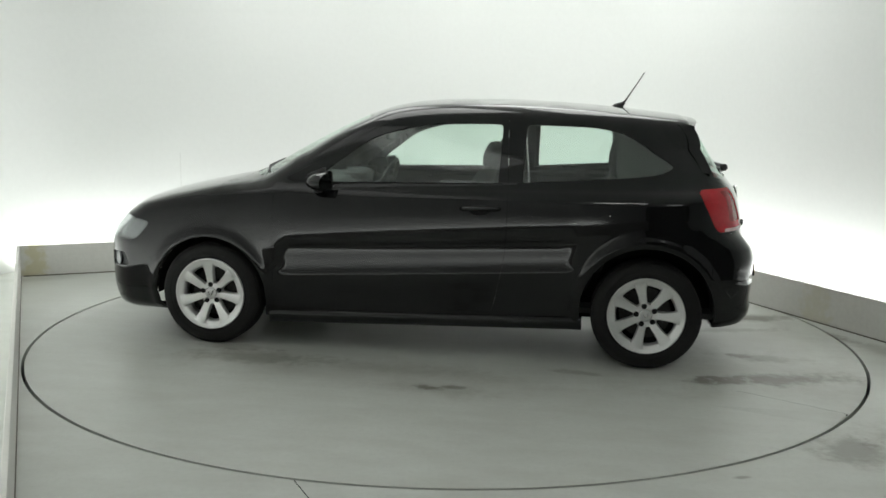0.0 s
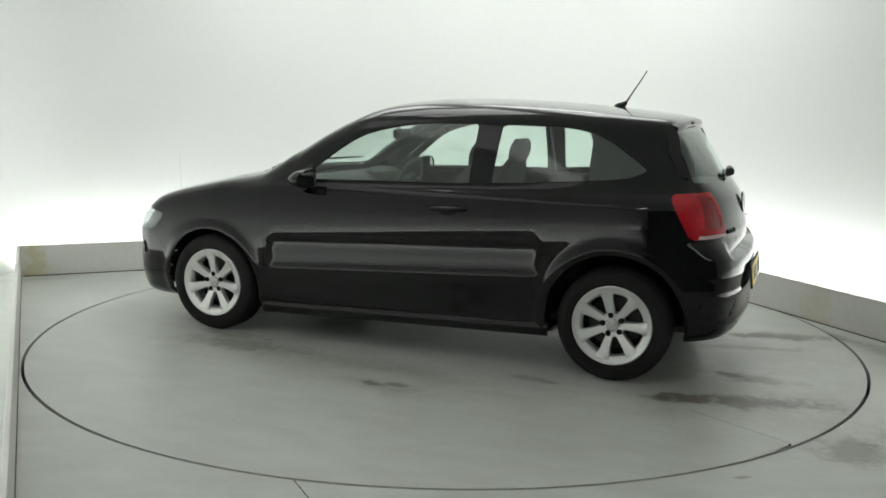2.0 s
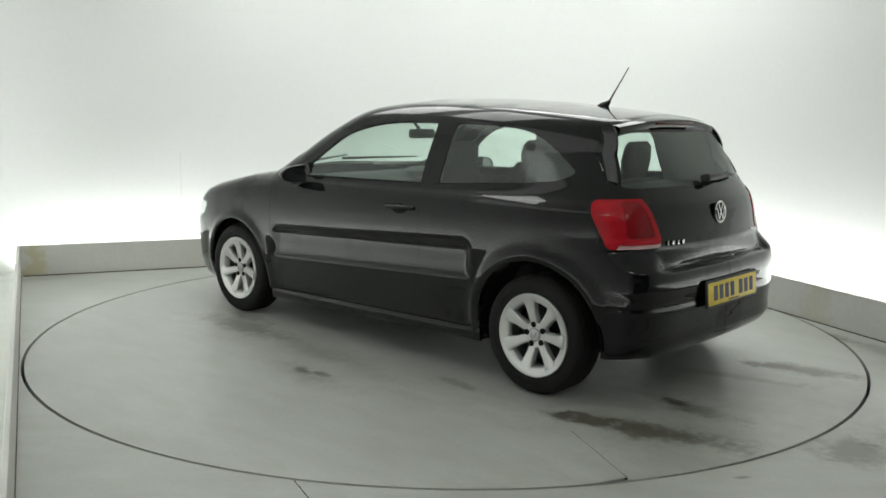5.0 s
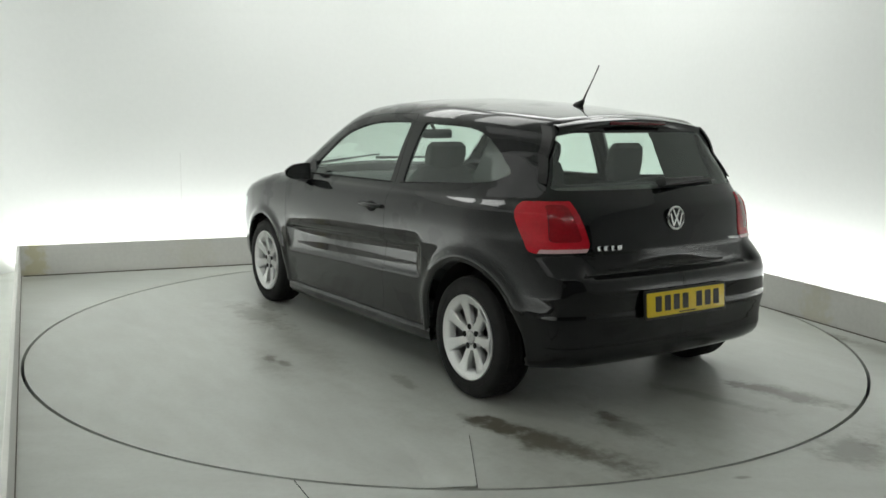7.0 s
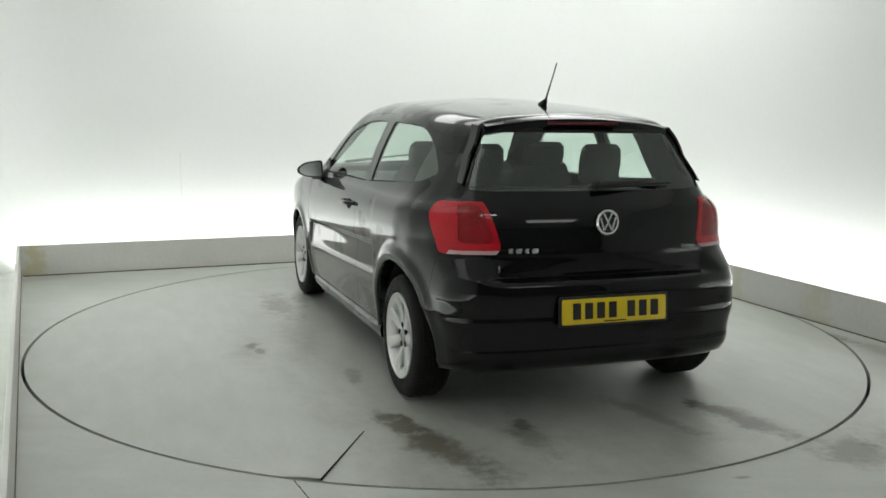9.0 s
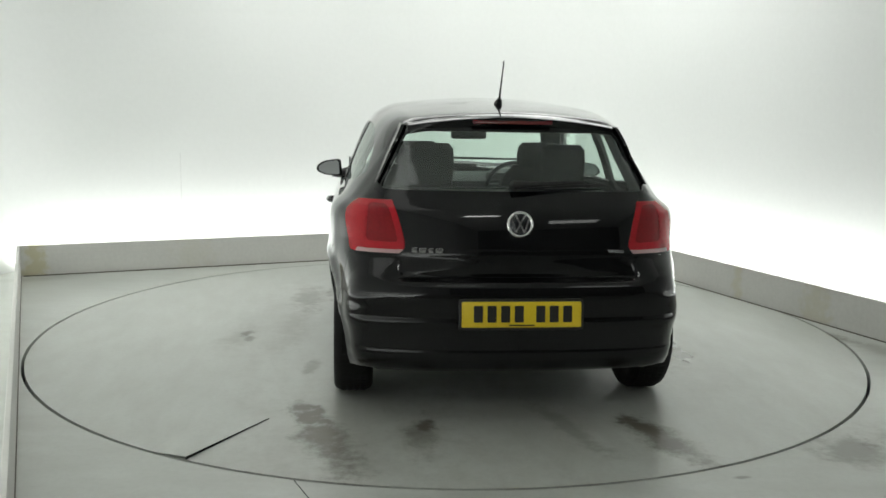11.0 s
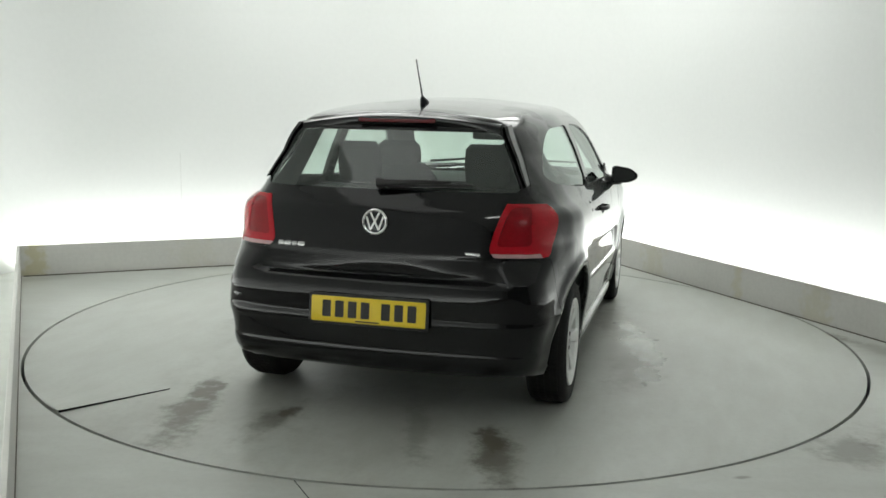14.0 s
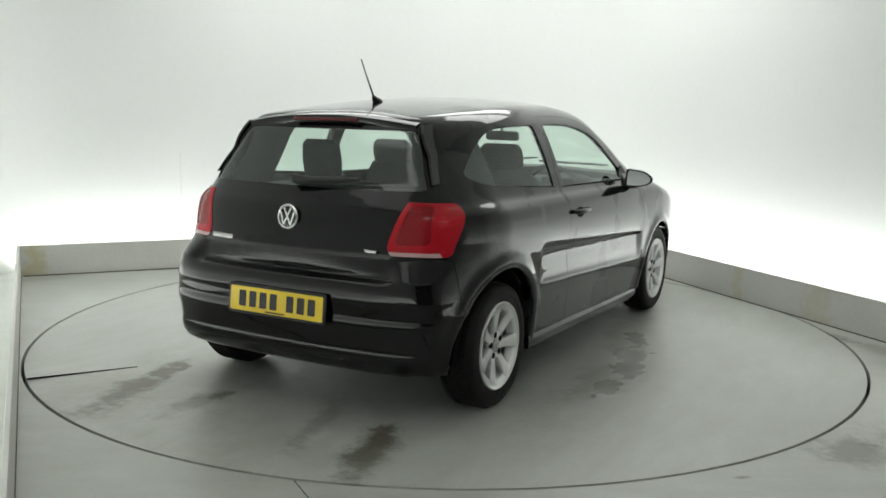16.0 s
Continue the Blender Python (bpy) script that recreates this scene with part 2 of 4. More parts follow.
# ---- building helpers ----
def part(name, bm, material, parent=None, label="", smooth=True, sharp=38, field=None):
    """Link a bmesh as one mesh object under a thing or a part. field: shade it by this field's slope."""
    me = bpy.data.meshes.new(name)
    bm.normal_update()
    bm.to_mesh(me)
    bm.free()
    me.materials.append(material)
    if smooth:
        me.polygons.foreach_set("use_smooth", [True] * len(me.polygons))
        if field is None:
            me.set_sharp_from_angle(angle=radians(sharp))
    if field is not None:
        co = np.empty(len(me.vertices) * 3)
        me.vertices.foreach_get("co", co)
        co = co.reshape(-1, 3)
        e = 0.006
        g = np.stack([field(co + d) - field(co - d) for d in np.eye(3) * e], -1)
        g /= np.maximum(np.linalg.norm(g, axis=1, keepdims=True), 1e-9)
        me.normals_split_custom_set_from_vertices([tuple(v) for v in g])
    ob = new(name, me)
    ob.parent = parent
    if label:
        tagged(ob, label)
    return ob


def add_box(bm, x0, x1, y0, y1, z0, z1, bevel=0.0, segs=2):
    vs = [bm.verts.new((x, y, z)) for x in (x0, x1) for y in (y0, y1) for z in (z0, z1)]
    fs = [bm.faces.new([vs[i] for i in q]) for q in ((0, 1, 3, 2), (4, 6, 7, 5), (0, 4, 5, 1), (2, 3, 7, 6), (0, 2, 6, 4), (1, 5, 7, 3))]
    if bevel:
        es = list({e for f in fs for e in f.edges})
        bmesh.ops.bevel(bm, geom=es, offset=bevel, segments=segs, profile=0.5, affect="EDGES")
    return vs


def box(x0, x1, y0, y1, z0, z1, bevel=0.0, segs=2):
    bm = bmesh.new()
    add_box(bm, x0, x1, y0, y1, z0, z1, bevel, segs)
    return bm


def lathe(profile, n=48, axis="y", closed=False):
    """Spin a profile of (radius, along) about an axis."""
    bm = bmesh.new()
    rings = []
    for r, a in profile:
        ring = []
        for i in range(n):
            w = 2 * math.pi * i / n
            c, s = r * math.cos(w), r * math.sin(w)
            ring.append(bm.verts.new({"y": (c, a, s), "z": (c, s, a), "x": (a, c, s)}[axis]))
        rings.append(ring)
    pairs = list(zip(rings, rings[1:])) + ([(rings[-1], rings[0])] if closed else [])
    for p, q in pairs:
        for i in range(n):
            bm.faces.new((p[i], p[(i + 1) % n], q[(i + 1) % n], q[i]))
    if not closed:
        for ring in (rings[0], rings[-1]):
            if (ring[0].co - ring[n // 2].co).length > 1e-4:
                bm.faces.new(ring)
    bmesh.ops.remove_doubles(bm, verts=bm.verts, dist=1e-6)
    bmesh.ops.recalc_face_normals(bm, faces=bm.faces)
    return bm


def tube(points, radii, n=10):
    """A tapered round rod along points."""
    bm = bmesh.new()
    rings = []
    for i, p in enumerate(points):
        p = Vector(p)
        d = (Vector(points[min(i + 1, len(points) - 1)]) - Vector(points[max(i - 1, 0)])).normalized()
        a = d.orthogonal().normalized()
        b = d.cross(a)
        if rings:
            prev = (rings[-1][0].co - Vector(points[i - 1]))
            a = (prev - d * prev.dot(d)).normalized()
            b = d.cross(a)
        rings.append([bm.verts.new(p + radii[i] * (math.cos(w) * a + math.sin(w) * b)) for w in (2 * math.pi * k / n for k in range(n))])
    for p, q in zip(rings, rings[1:]):
        for i in range(n):
            bm.faces.new((p[i], p[(i + 1) % n], q[(i + 1) % n], q[i]))
    bm.faces.new(rings[0])
    bm.faces.new(rings[-1])
    bmesh.ops.recalc_face_normals(bm, faces=bm.faces)
    return bm


def prism(poly, depth, place, bevel=0.0, segs=2):
    """A flat outline (a, b) pushed depth thick, its own z forward, set at the pose place."""
    bm = bmesh.new()
    low = [bm.verts.new((a, b, 0)) for a, b in poly]
    f = bm.faces.new(low)
    up = bmesh.ops.extrude_face_region(bm, geom=[f])
    for v in up["geom"]:
        if isinstance(v, bmesh.types.BMVert):
            v.co.z += depth
    bmesh.ops.recalc_face_normals(bm, faces=bm.faces)
    if bevel:
        bmesh.ops.bevel(bm, geom=list(bm.edges), offset=bevel, segments=segs, profile=0.5, affect="EDGES")
    bm.transform(place)
    return bm


def smooth_curve(pairs):
    """A monotone smooth curve through (a, b) pairs, for numpy arrays."""
    xs, ys = np.array([p[0] for p in pairs], float), np.array([p[1] for p in pairs], float)
    order = np.argsort(xs)
    xs, ys = xs[order], ys[order]
    h, d = np.diff(xs), np.diff(ys) / np.diff(xs)
    m = np.zeros(len(xs))
    m[0], m[-1] = d[0], d[-1]
    for i in range(1, len(xs) - 1):
        if d[i - 1] * d[i] > 0:
            w1, w2 = 2 * h[i] + h[i - 1], h[i] + 2 * h[i - 1]
            m[i] = (w1 + w2) / (w1 / d[i - 1] + w2 / d[i])

    def at(v):
        v = np.clip(v, xs[0], xs[-1])
        i = np.clip(np.searchsorted(xs, v) - 1, 0, len(xs) - 2)
        t = (v - xs[i]) / h[i]
        return ((1 + 2 * t) * (1 - t) ** 2 * ys[i] + t * (1 - t) ** 2 * h[i] * m[i] + t * t * (3 - 2 * t) * ys[i + 1] + t * t * (t - 1) * h[i] * m[i + 1])
    return at


def round_poly(pts, r=0.03, n=4):
    """Round the corners of an outline; a third number in a point is its own radius."""
    out = []
    k = len(pts)
    for i in range(k):
        p, a, b = Vector(pts[i][:2]), Vector(pts[i - 1][:2]), Vector(pts[(i + 1) % k][:2])
        rr = pts[i][2] if len(pts[i]) > 2 else r
        da, db = a - p, b - p
        ca, cb = p + da.normalized() * min(rr, da.length * 0.45), p + db.normalized() * min(rr, db.length * 0.45)
        for j in range(n + 1):
            t = j / n
            out.append(tuple((1 - t) ** 2 * ca + 2 * t * (1 - t) * p + t * t * cb))
    return out


# ---- the booth ----
def slab(name, x0, x1, y0, y1, z0, z1, mat, label="", bevel=0.0, at=booth):
    ob = part(name, box(x0, x1, y0, y1, z0, z1, bevel), mat, smooth=False)
    ob.matrix_world = at
    return tagged(ob, label, kind="structure")


WL, WR, WB = LEFT - 0.06 - GAP, RIGHT + GAP, BACK + GAP
COVE = 0.9


def cove_wall():
    """Left, back and right wall in one sweep with rounded corners, so that no corner line shows."""
    line = [(WL + 0.17, MOUTH)]
    for cx, cy, a0 in ((WL + COVE, WB - COVE, 180), (WR - COVE, WB - COVE, 90)):
        for k in range(25):
            a = radians(a0 - 90 * k / 24)
            line.append((cx + COVE * math.cos(a), cy + COVE * math.sin(a)))
    line.append((WR, MOUTH))
    bm = bmesh.new()
    rings = []
    for i, (x, y) in enumerate(line):
        p, q = Vector(line[max(i - 1, 0)]), Vector(line[min(i + 1, len(line) - 1)])
        d = (q - p).normalized()
        o = Vector((-d.y, d.x)) * 0.15
        rings.append([bm.verts.new(v) for v in ((x, y, -0.3), (x, y, TALL), (x + o.x, y + o.y, TALL), (x + o.x, y + o.y, -0.3))])
    for p, q in zip(rings, rings[1:]):
        for i in range(4):
            bm.faces.new((p[i], p[(i + 1) % 4], q[(i + 1) % 4], q[i]))
    bm.faces.new(rings[0])
    bm.faces.new(rings[-1])
    bmesh.ops.recalc_face_normals(bm, faces=bm.faces)
    ob = part("wall_back", bm, M_WALL)
    ob.matrix_world = booth
    tagged(ob, "smooth white painted booth wall with rounded corners", kind="structure")


cove_wall()
# Assumed ceiling, out of view: closes the booth and bounces light down.
slab("ceiling", WL - 0.15, WR + 0.15, MOUTH, WB + 0.15, TALL, TALL + 0.15, M_CEIL, "unseen white ceiling added to close the booth and bounce light")
# Added out of view, dark so that the black paintwork mirrors little light.
slab("unseen_wall_front", WL - 0.15, WR + 0.15, FRONT - 0.15, FRONT, -0.3, TALL, M_DARKWALL, "unseen dark wall added behind the camera to darken reflections")
SEAM = paint("wall_seam", (0.73, 0.74, 0.725), 0.6, var=0.05)
slab("wall_seam", -1.225 - 0.004, -1.225 + 0.004, WB - 0.0015, WB + 0.01, 0.3, 0.95, SEAM, "faint upright joint in the white wall")

BOARD_H, BOARD_T = 0.245, 0.022


def board(name, x0, x1, y0, y1, at=booth):
    """A low board on the floor that hides the strip lamps."""
    return slab(name, x0, x1, y0, y1, -0.002, BOARD_H, M_BOARD, "low off-white painted board hiding strip lights, scuffed at its foot", 0.003, at)


JOINT = paint("dirt_joint", (0.13, 0.122, 0.10), 0.8, var=0.3, scale=6, fine=40)
slab("baseboard_back", LEFT - 0.04, RIGHT, BACK - 0.010, BACK - 0.0005, 0.0, 0.008, JOINT, "dirty dark joint at the board's foot")
slab("baseboard_left", 0.0005, 0.005, MOUTH + 0.1, BACK - 0.012, 0.0, 0.006, JOINT, "dirty dark joint at the board's foot", 0.0, left_side)
slab("baseboard_right", RIGHT - 0.010, RIGHT - 0.0005, MOUTH, BACK - 0.007, 0.0, 0.006, JOINT, "dirty dark joint at the board's foot")
board("trim_back", LEFT - 0.055 - BOARD_T, RIGHT + BOARD_T, BACK, BACK + BOARD_T)
board("trim_left", -BOARD_T, 0, MOUTH + 0.1, BACK - 0.008, left_side)
board("trim_right", RIGHT, RIGHT + BOARD_T, MOUTH, BACK - 0.002)

R_DISC, SLOT = 2.434, 0.017


def ring_floor():
    """The fixed floor, one sheet with a round hole for the turntable."""
    bm = bmesh.new()
    n = 192
    ang = [2 * math.pi * i / n for i in range(n)]
    r0 = R_DISC + SLOT
    inner = [bm.verts.new((r0 * math.cos(a), r0 * math.sin(a), 0)) for a in ang]
    lip = [bm.verts.new((r0 * math.cos(a), r0 * math.sin(a), -0.12)) for a in ang]
    lo_x, hi_x, lo_y, hi_y = WL - 0.1, WR + 0.1, FRONT - 0.1, WB + 0.1
    outer = []
    back = -radians(BOOTH)
    for a in ang:
        c, s = math.cos(a + back), math.sin(a + back)
        k = min([(hi_x if c > 0 else lo_x) / c if abs(c) > 1e-6 else 1e9, (hi_y if s > 0 else lo_y) / s if abs(s) > 1e-6 else 1e9])
        x, y = k * c, k * s
        ca, sa = math.cos(-back), math.sin(-back)
        outer.append(bm.verts.new((x * ca - y * sa, x * sa + y * ca, 0)))
    for i in range(n):
        j = (i + 1) % n
        bm.faces.new((inner[i], outer[i], outer[j], inner[j]))
        bm.faces.new((lip[i], inner[i], inner[j], lip[j]))
    return bm


tagged(part("floor", ring_floor(), M_FLOOR, smooth=False), "worn grey-green painted floor with damp brown stains", kind="structure")
tagged(part("floor_pit", lathe([(R_DISC + 0.3, -0.14), (R_DISC + 0.3, -0.12), (0.0, -0.12)], 64, "z"), M_PIT, smooth=False), "dark pit under the turntable", kind="structure")


def floor_seams():
    """Short seams in the fixed floor at the turntable's edge."""
    for a, b, w in (((-0.555, -2.395), (-0.475, -2.55), 0.0025),):
        d = Vector((b[0] - a[0], b[1] - a[1], 0))
        bm = box(0, d.length, -w / 2, w / 2, 0.0, 0.002)
        ob = part("floor_seam", bm, M_SEAL, smooth=False)
        ob.matrix_world = Matrix.Translation((a[0], a[1], 0.0005)) @ Matrix.Rotation(math.atan2(d.y, d.x), 4, "Z")
        tagged(ob, "dark seam in the painted floor", kind="structure")


floor_seams()


def unseen_ceiling_light(x, y, long, wide, glowing):
    """A flat batten with one bright diffuser, out of view, added to light the booth."""
    root = tagged(new("unseen_ceiling_light"), "flat white ceiling light with a frosted diffuser, unseen, added to light the booth", "ceiling light", "booth ceiling lights")
    root.matrix_world = booth @ pose(x, y, TALL)
    a, b = long / 2, wide / 2
    part("batten", box(-a - 0.04, a + 0.04, -b - 0.015, b + 0.015, -0.045, 0.0, 0.006), M_CEIL, root, smooth=False)
    part("diffuser", box(-a, a, -b, b, -0.085, -0.048, 0.012), glowing, root, "glowing frosted diffuser")


# Made-up fill panels over the car, broad for soft roof reflections.
for cx, cy in ((-0.4, 0.45), (1.7, 0.45), (-0.4, 1.9), (1.7, 1.9)):
    unseen_ceiling_light(cx, cy, 1.48, 1.0, M_FILLPANEL)
# Small unseen lamp that gives the short glint on the tailgate.
unseen_ceiling_light(-1.5, -4.7, 0.8, 0.17, M_TUBE)
# Two more added fills: near floor, and left wall with rear pillar.
unseen_ceiling_light(0.7, -6.5, 1.48, 0.6, M_FILLPANEL)
unseen_ceiling_light(-2.05, -1.2, 0.8, 3.6, M_SOFTFILL)

# ---- the turntable ----
turntable = tagged(new("turntable"), "round grey-green painted car turntable, stained, in the floor", "turntable")


def disc_mesh():
    bm = bmesh.new()
    n = 192
    rim = [bm.verts.new((R_DISC * math.cos(2 * math.pi * i / n), R_DISC * math.sin(2 * math.pi * i / n), 0)) for i in range(n)]
    f = bm.faces.new(rim)
    up = bmesh.ops.extrude_face_region(bm, geom=[f])
    for v in up["geom"]:
        if isinstance(v, bmesh.types.BMVert):
            v.co.z -= 0.10
    bmesh.ops.recalc_face_normals(bm, faces=bm.faces)
    return bm


part("platform", disc_mesh(), M_DISC, turntable, smooth=False)


def plate_step(ax, ay, bx, by, high, run):
    """One floor plate stands a little proud: a low step that slopes away behind its edge."""
    a, b = Vector((ax, ay, 0)), Vector((bx, by, 0))
    d = (b - a).normalized()
    n = Vector((-d.y, d.x, 0))
    lift = Vector((0, 0, high))
    bm = bmesh.new()
    v = [bm.verts.new(p) for p in (a + lift, b + lift * 0.3, b + n * run, a + n * run * 0.6)]
    bm.faces.new(v)
    part("raised_plate", bm, M_DISC, turntable, "slightly raised floor plate", smooth=False)
    bm = bmesh.new()
    w = -n * 0.002
    p = [a, b, b + lift * 0.3, a + lift]
    front = [bm.verts.new(q + w) for q in p]
    back = [bm.verts.new(q - w * 0.2) for q in p]
    bm.faces.new(front)
    bm.faces.new(back)
    for k in range(4):
        bm.faces.new((front[k], front[(k + 1) % 4], back[(k + 1) % 4], back[k]))
    bmesh.ops.recalc_face_normals(bm, faces=bm.faces)
    part("plate_edge", bm, M_SEAL, turntable, "dark edge of the raised floor plate", smooth=False)


plate_step(-2.095, 1.235, -1.64, 0.955, 0.011, 0.30)

# ---- the car: x forward, y to its left, z up, origin on the ground midway between the axles ----
car = tagged(new("car"), "glossy black three-door hatchback car with silver wheels on a turntable", "car")
AXLE, TRACK, TYRE_R = 1.236, 0.735, 0.293

TOP = smooth_curve([(-1.60, 1.325), (-1.50, 1.353), (-1.415, 1.368), (-1.25, 1.388), (-1.079, 1.405), (-0.737, 1.430), (-0.389, 1.442), (-0.10, 1.440), (0.10, 1.427),
                    (0.254, 1.402), (0.42, 1.352), (0.62, 1.264), (0.86, 1.138), (1.04, 1.033), (1.10, 1.000), (1.16, 0.974), (1.30, 0.943), (1.50, 0.900), (1.70, 0.852),
                    (1.85, 0.800), (1.95, 0.745), (2.03, 0.665), (2.10, 0.55)])
REAR = smooth_curve([(0.10, -1.69), (0.18, -1.750), (0.24, -1.795), (0.27, -1.822), (0.30, -1.836), (0.38, -1.838), (0.48, -1.842), (0.56, -1.846), (0.605, -1.844), (0.636, -1.838), (0.650, -1.822), (0.659, -1.786), (0.69, -1.793), (0.73, -1.796), (0.765, -1.796),
                     (0.785, -1.791), (0.88, -1.769), (0.94, -1.748), (0.985, -1.716), (1.03, -1.680), (1.15, -1.592), (1.25, -1.521), (1.30, -1.487), (1.34, -1.465), (1.40, -1.42)])
# beside the tailgate the wing runs smoothly down into the bumper
WING = smooth_curve([(0.10, -1.69), (0.18, -1.750), (0.24, -1.795), (0.27, -1.822), (0.30, -1.836), (0.38, -1.838), (0.48, -1.842), (0.56, -1.846), (0.60, -1.845), (0.65, -1.836), (0.70, -1.820), (0.75, -1.802),
                     (0.785, -1.791), (0.88, -1.769), (0.94, -1.748), (0.985, -1.716), (1.03, -1.680), (1.15, -1.592), (1.25, -1.521), (1.30, -1.487), (1.34, -1.465), (1.40, -1.42)])
RIDGE = smooth_curve([(0.0, 0.0), (0.265, 0.0), (0.295, 0.004), (0.318, 0.006), (0.336, 0.004), (0.356, 0.0), (0.39, 0.0005), (0.43, 0.004), (0.458, 0.008), (0.476, 0.006), (0.496, 0.0), (0.535, 0.0), (0.555, 0.002), (0.572, 0.005), (0.60, 0.005), (0.64, 0.001), (0.67, 0.0), (2.0, 0.0)])
NOSE = smooth_curve([(0.10, 1.93), (0.18, 2.005), (0.25, 2.035), (0.34, 2.045), (0.45, 2.045), (0.55, 2.045), (0.62, 2.03), (0.70, 1.985), (0.80, 1.92), (1.5, 1.6)])
WIDTH = smooth_curve([(0.10, 0.70), (0.165, 0.752), (0.19, 0.775), (0.215, 0.787), (0.26, 0.795), (0.30, 0.800), (0.34, 0.807), (0.39, 0.818), (0.435, 0.828), (0.472, 0.8335), (0.484, 0.832), (0.500, 0.8262),
                      (0.56, 0.8215), (0.615, 0.8190), (0.630, 0.8192), (0.640, 0.824), (0.650, 0.8335), (0.660, 0.8375), (0.69, 0.8412), (0.73, 0.8425), (0.78, 0.8415), (0.84, 0.836), (0.89, 0.826), (0.925, 0.806), (0.945, 0.786), (0.96, 0.776),
                      (1.05, 0.744), (1.15, 0.706), (1.25, 0.660), (1.32, 0.622), (1.37, 0.585), (1.42, 0.53)])
PLAIN = smooth_curve([(0.10, 0.70), (0.165, 0.752), (0.19, 0.785), (0.215, 0.794), (0.30, 0.806), (0.45, 0.830), (0.60, 0.841), (0.675, 0.8425), (0.76, 0.842), (0.84, 0.838),
                      (0.89, 0.828), (0.925, 0.806), (0.945, 0.786), (0.96, 0.776), (1.05, 0.744), (1.15, 0.706), (1.25, 0.660), (1.32, 0.622), (1.37, 0.585), (1.42, 0.53)])
INSET = smooth_curve([(-2.0, 0.25), (-1.85, 0.195), (-1.70, 0.142), (-1.59, 0.100), (-1.48, 0.058), (-1.38, 0.024), (-1.20, 0.002), (-0.6, 0.0), (0.6, 0.0), (1.25, 0.002), (1.45, 0.012), (1.65, 0.040), (1.80, 0.080), (1.95, 0.14), (2.1, 0.24)])
CABIN = smooth_curve([(-1.9, 0.085), (-1.7, 0.092), (-1.6, 0.098), (-1.45, 0.098), (-1.3, 0.082), (-1.0, 0.032), (-0.6, 0.0), (0.2, 0.0), (0.5, 0.012), (0.8, 0.035), (1.1, 0.07)])
SCALLOP = smooth_curve([(-1.0, 0.0), (-0.865, 0.0), (-0.79, 1.0), (0.0, 1.0), (0.76, 1.0), (0.84, 0.0), (1.0, 0.0)])


def smax(a, b, k):
    h = np.maximum(k - np.abs(a - b), 0)
    return np.maximum(a, b) + h * h / (4 * k)


def body_field(p):
    """Below zero inside the car's body."""
    x, y, z = p[..., 0], np.abs(p[..., 1]), p[..., 2]
    s = SCALLOP(x)
    rise = np.clip((z - 0.2) / 0.1, 0, 1) * np.clip((1.0 - z) / 0.25, 0.3, 1)
    zz = z + 0.055 * x * rise
    half = WIDTH(zz) * s + PLAIN(zz) * (1 - s) - INSET(x) * np.where(x < 0, 0.50 + 0.60 * np.clip((z - 0.5) / 0.3, 0, 1), 1.0) - CABIN(x) * np.clip((z - 0.93) / 0.25, 0, 1)
    for ax, az, rad in ((AXLE, 0.29, 0.352), (-AXLE, 0.305, 0.385)):
        r = np.hypot(x - ax, z - az)
        half = half + 0.013 * np.exp(-((r - rad) / 0.034) ** 2) * (z > 0.2)
    ridge = 0.65 * RIDGE(z)
    fade = np.clip((-1.52 - x) / 0.24, 0, 1)
    half = half + ridge * fade * fade * (3 - 2 * fade)
    side = y - half
    bend = np.where(x > 0.2, (0.40 - 0.18 * np.clip((x - 0.95) / 0.25, 0, 1)) * y * y * np.clip((x - 0.2) / 0.5, 0, 1), 0.0)
    top = z - (TOP(x + bend) - 0.046 * (y / 0.55) ** 2 * np.clip((0.9 - x) / 0.5, 0.25, 1))
    wing = np.clip((y - 0.50) / 0.09, 0, 1)
    wing = wing * wing * (3 - 2 * wing)
    rear = REAR(z) * (1 - wing) + WING(z) * wing - ridge + (0.09 + 0.13 * np.clip((z - 0.66) / 0.08, 0, 1) * np.clip((1.25 - z) / 0.2, 0.2, 1)) * y * y + 0.55 * np.maximum(y - 0.45, 0) ** 2 - x
    nose = x - (NOSE(z) - 0.22 * y * y - 0.35 * np.maximum(y - 0.4, 0) ** 2)
    low = 0.185 - 0.022 * np.clip(x, -1.9, 1.9) + 0.012 * np.clip((np.abs(x) - 1.3) / 0.2, 0, 1) - z
    f = smax(side, top, 0.075)
    f = smax(f, rear, 0.085 - 0.045 * np.clip((z - 0.98) / 0.08, 0, 1))
    f = smax(f, nose, 0.12)
    return smax(f, low, 0.03)


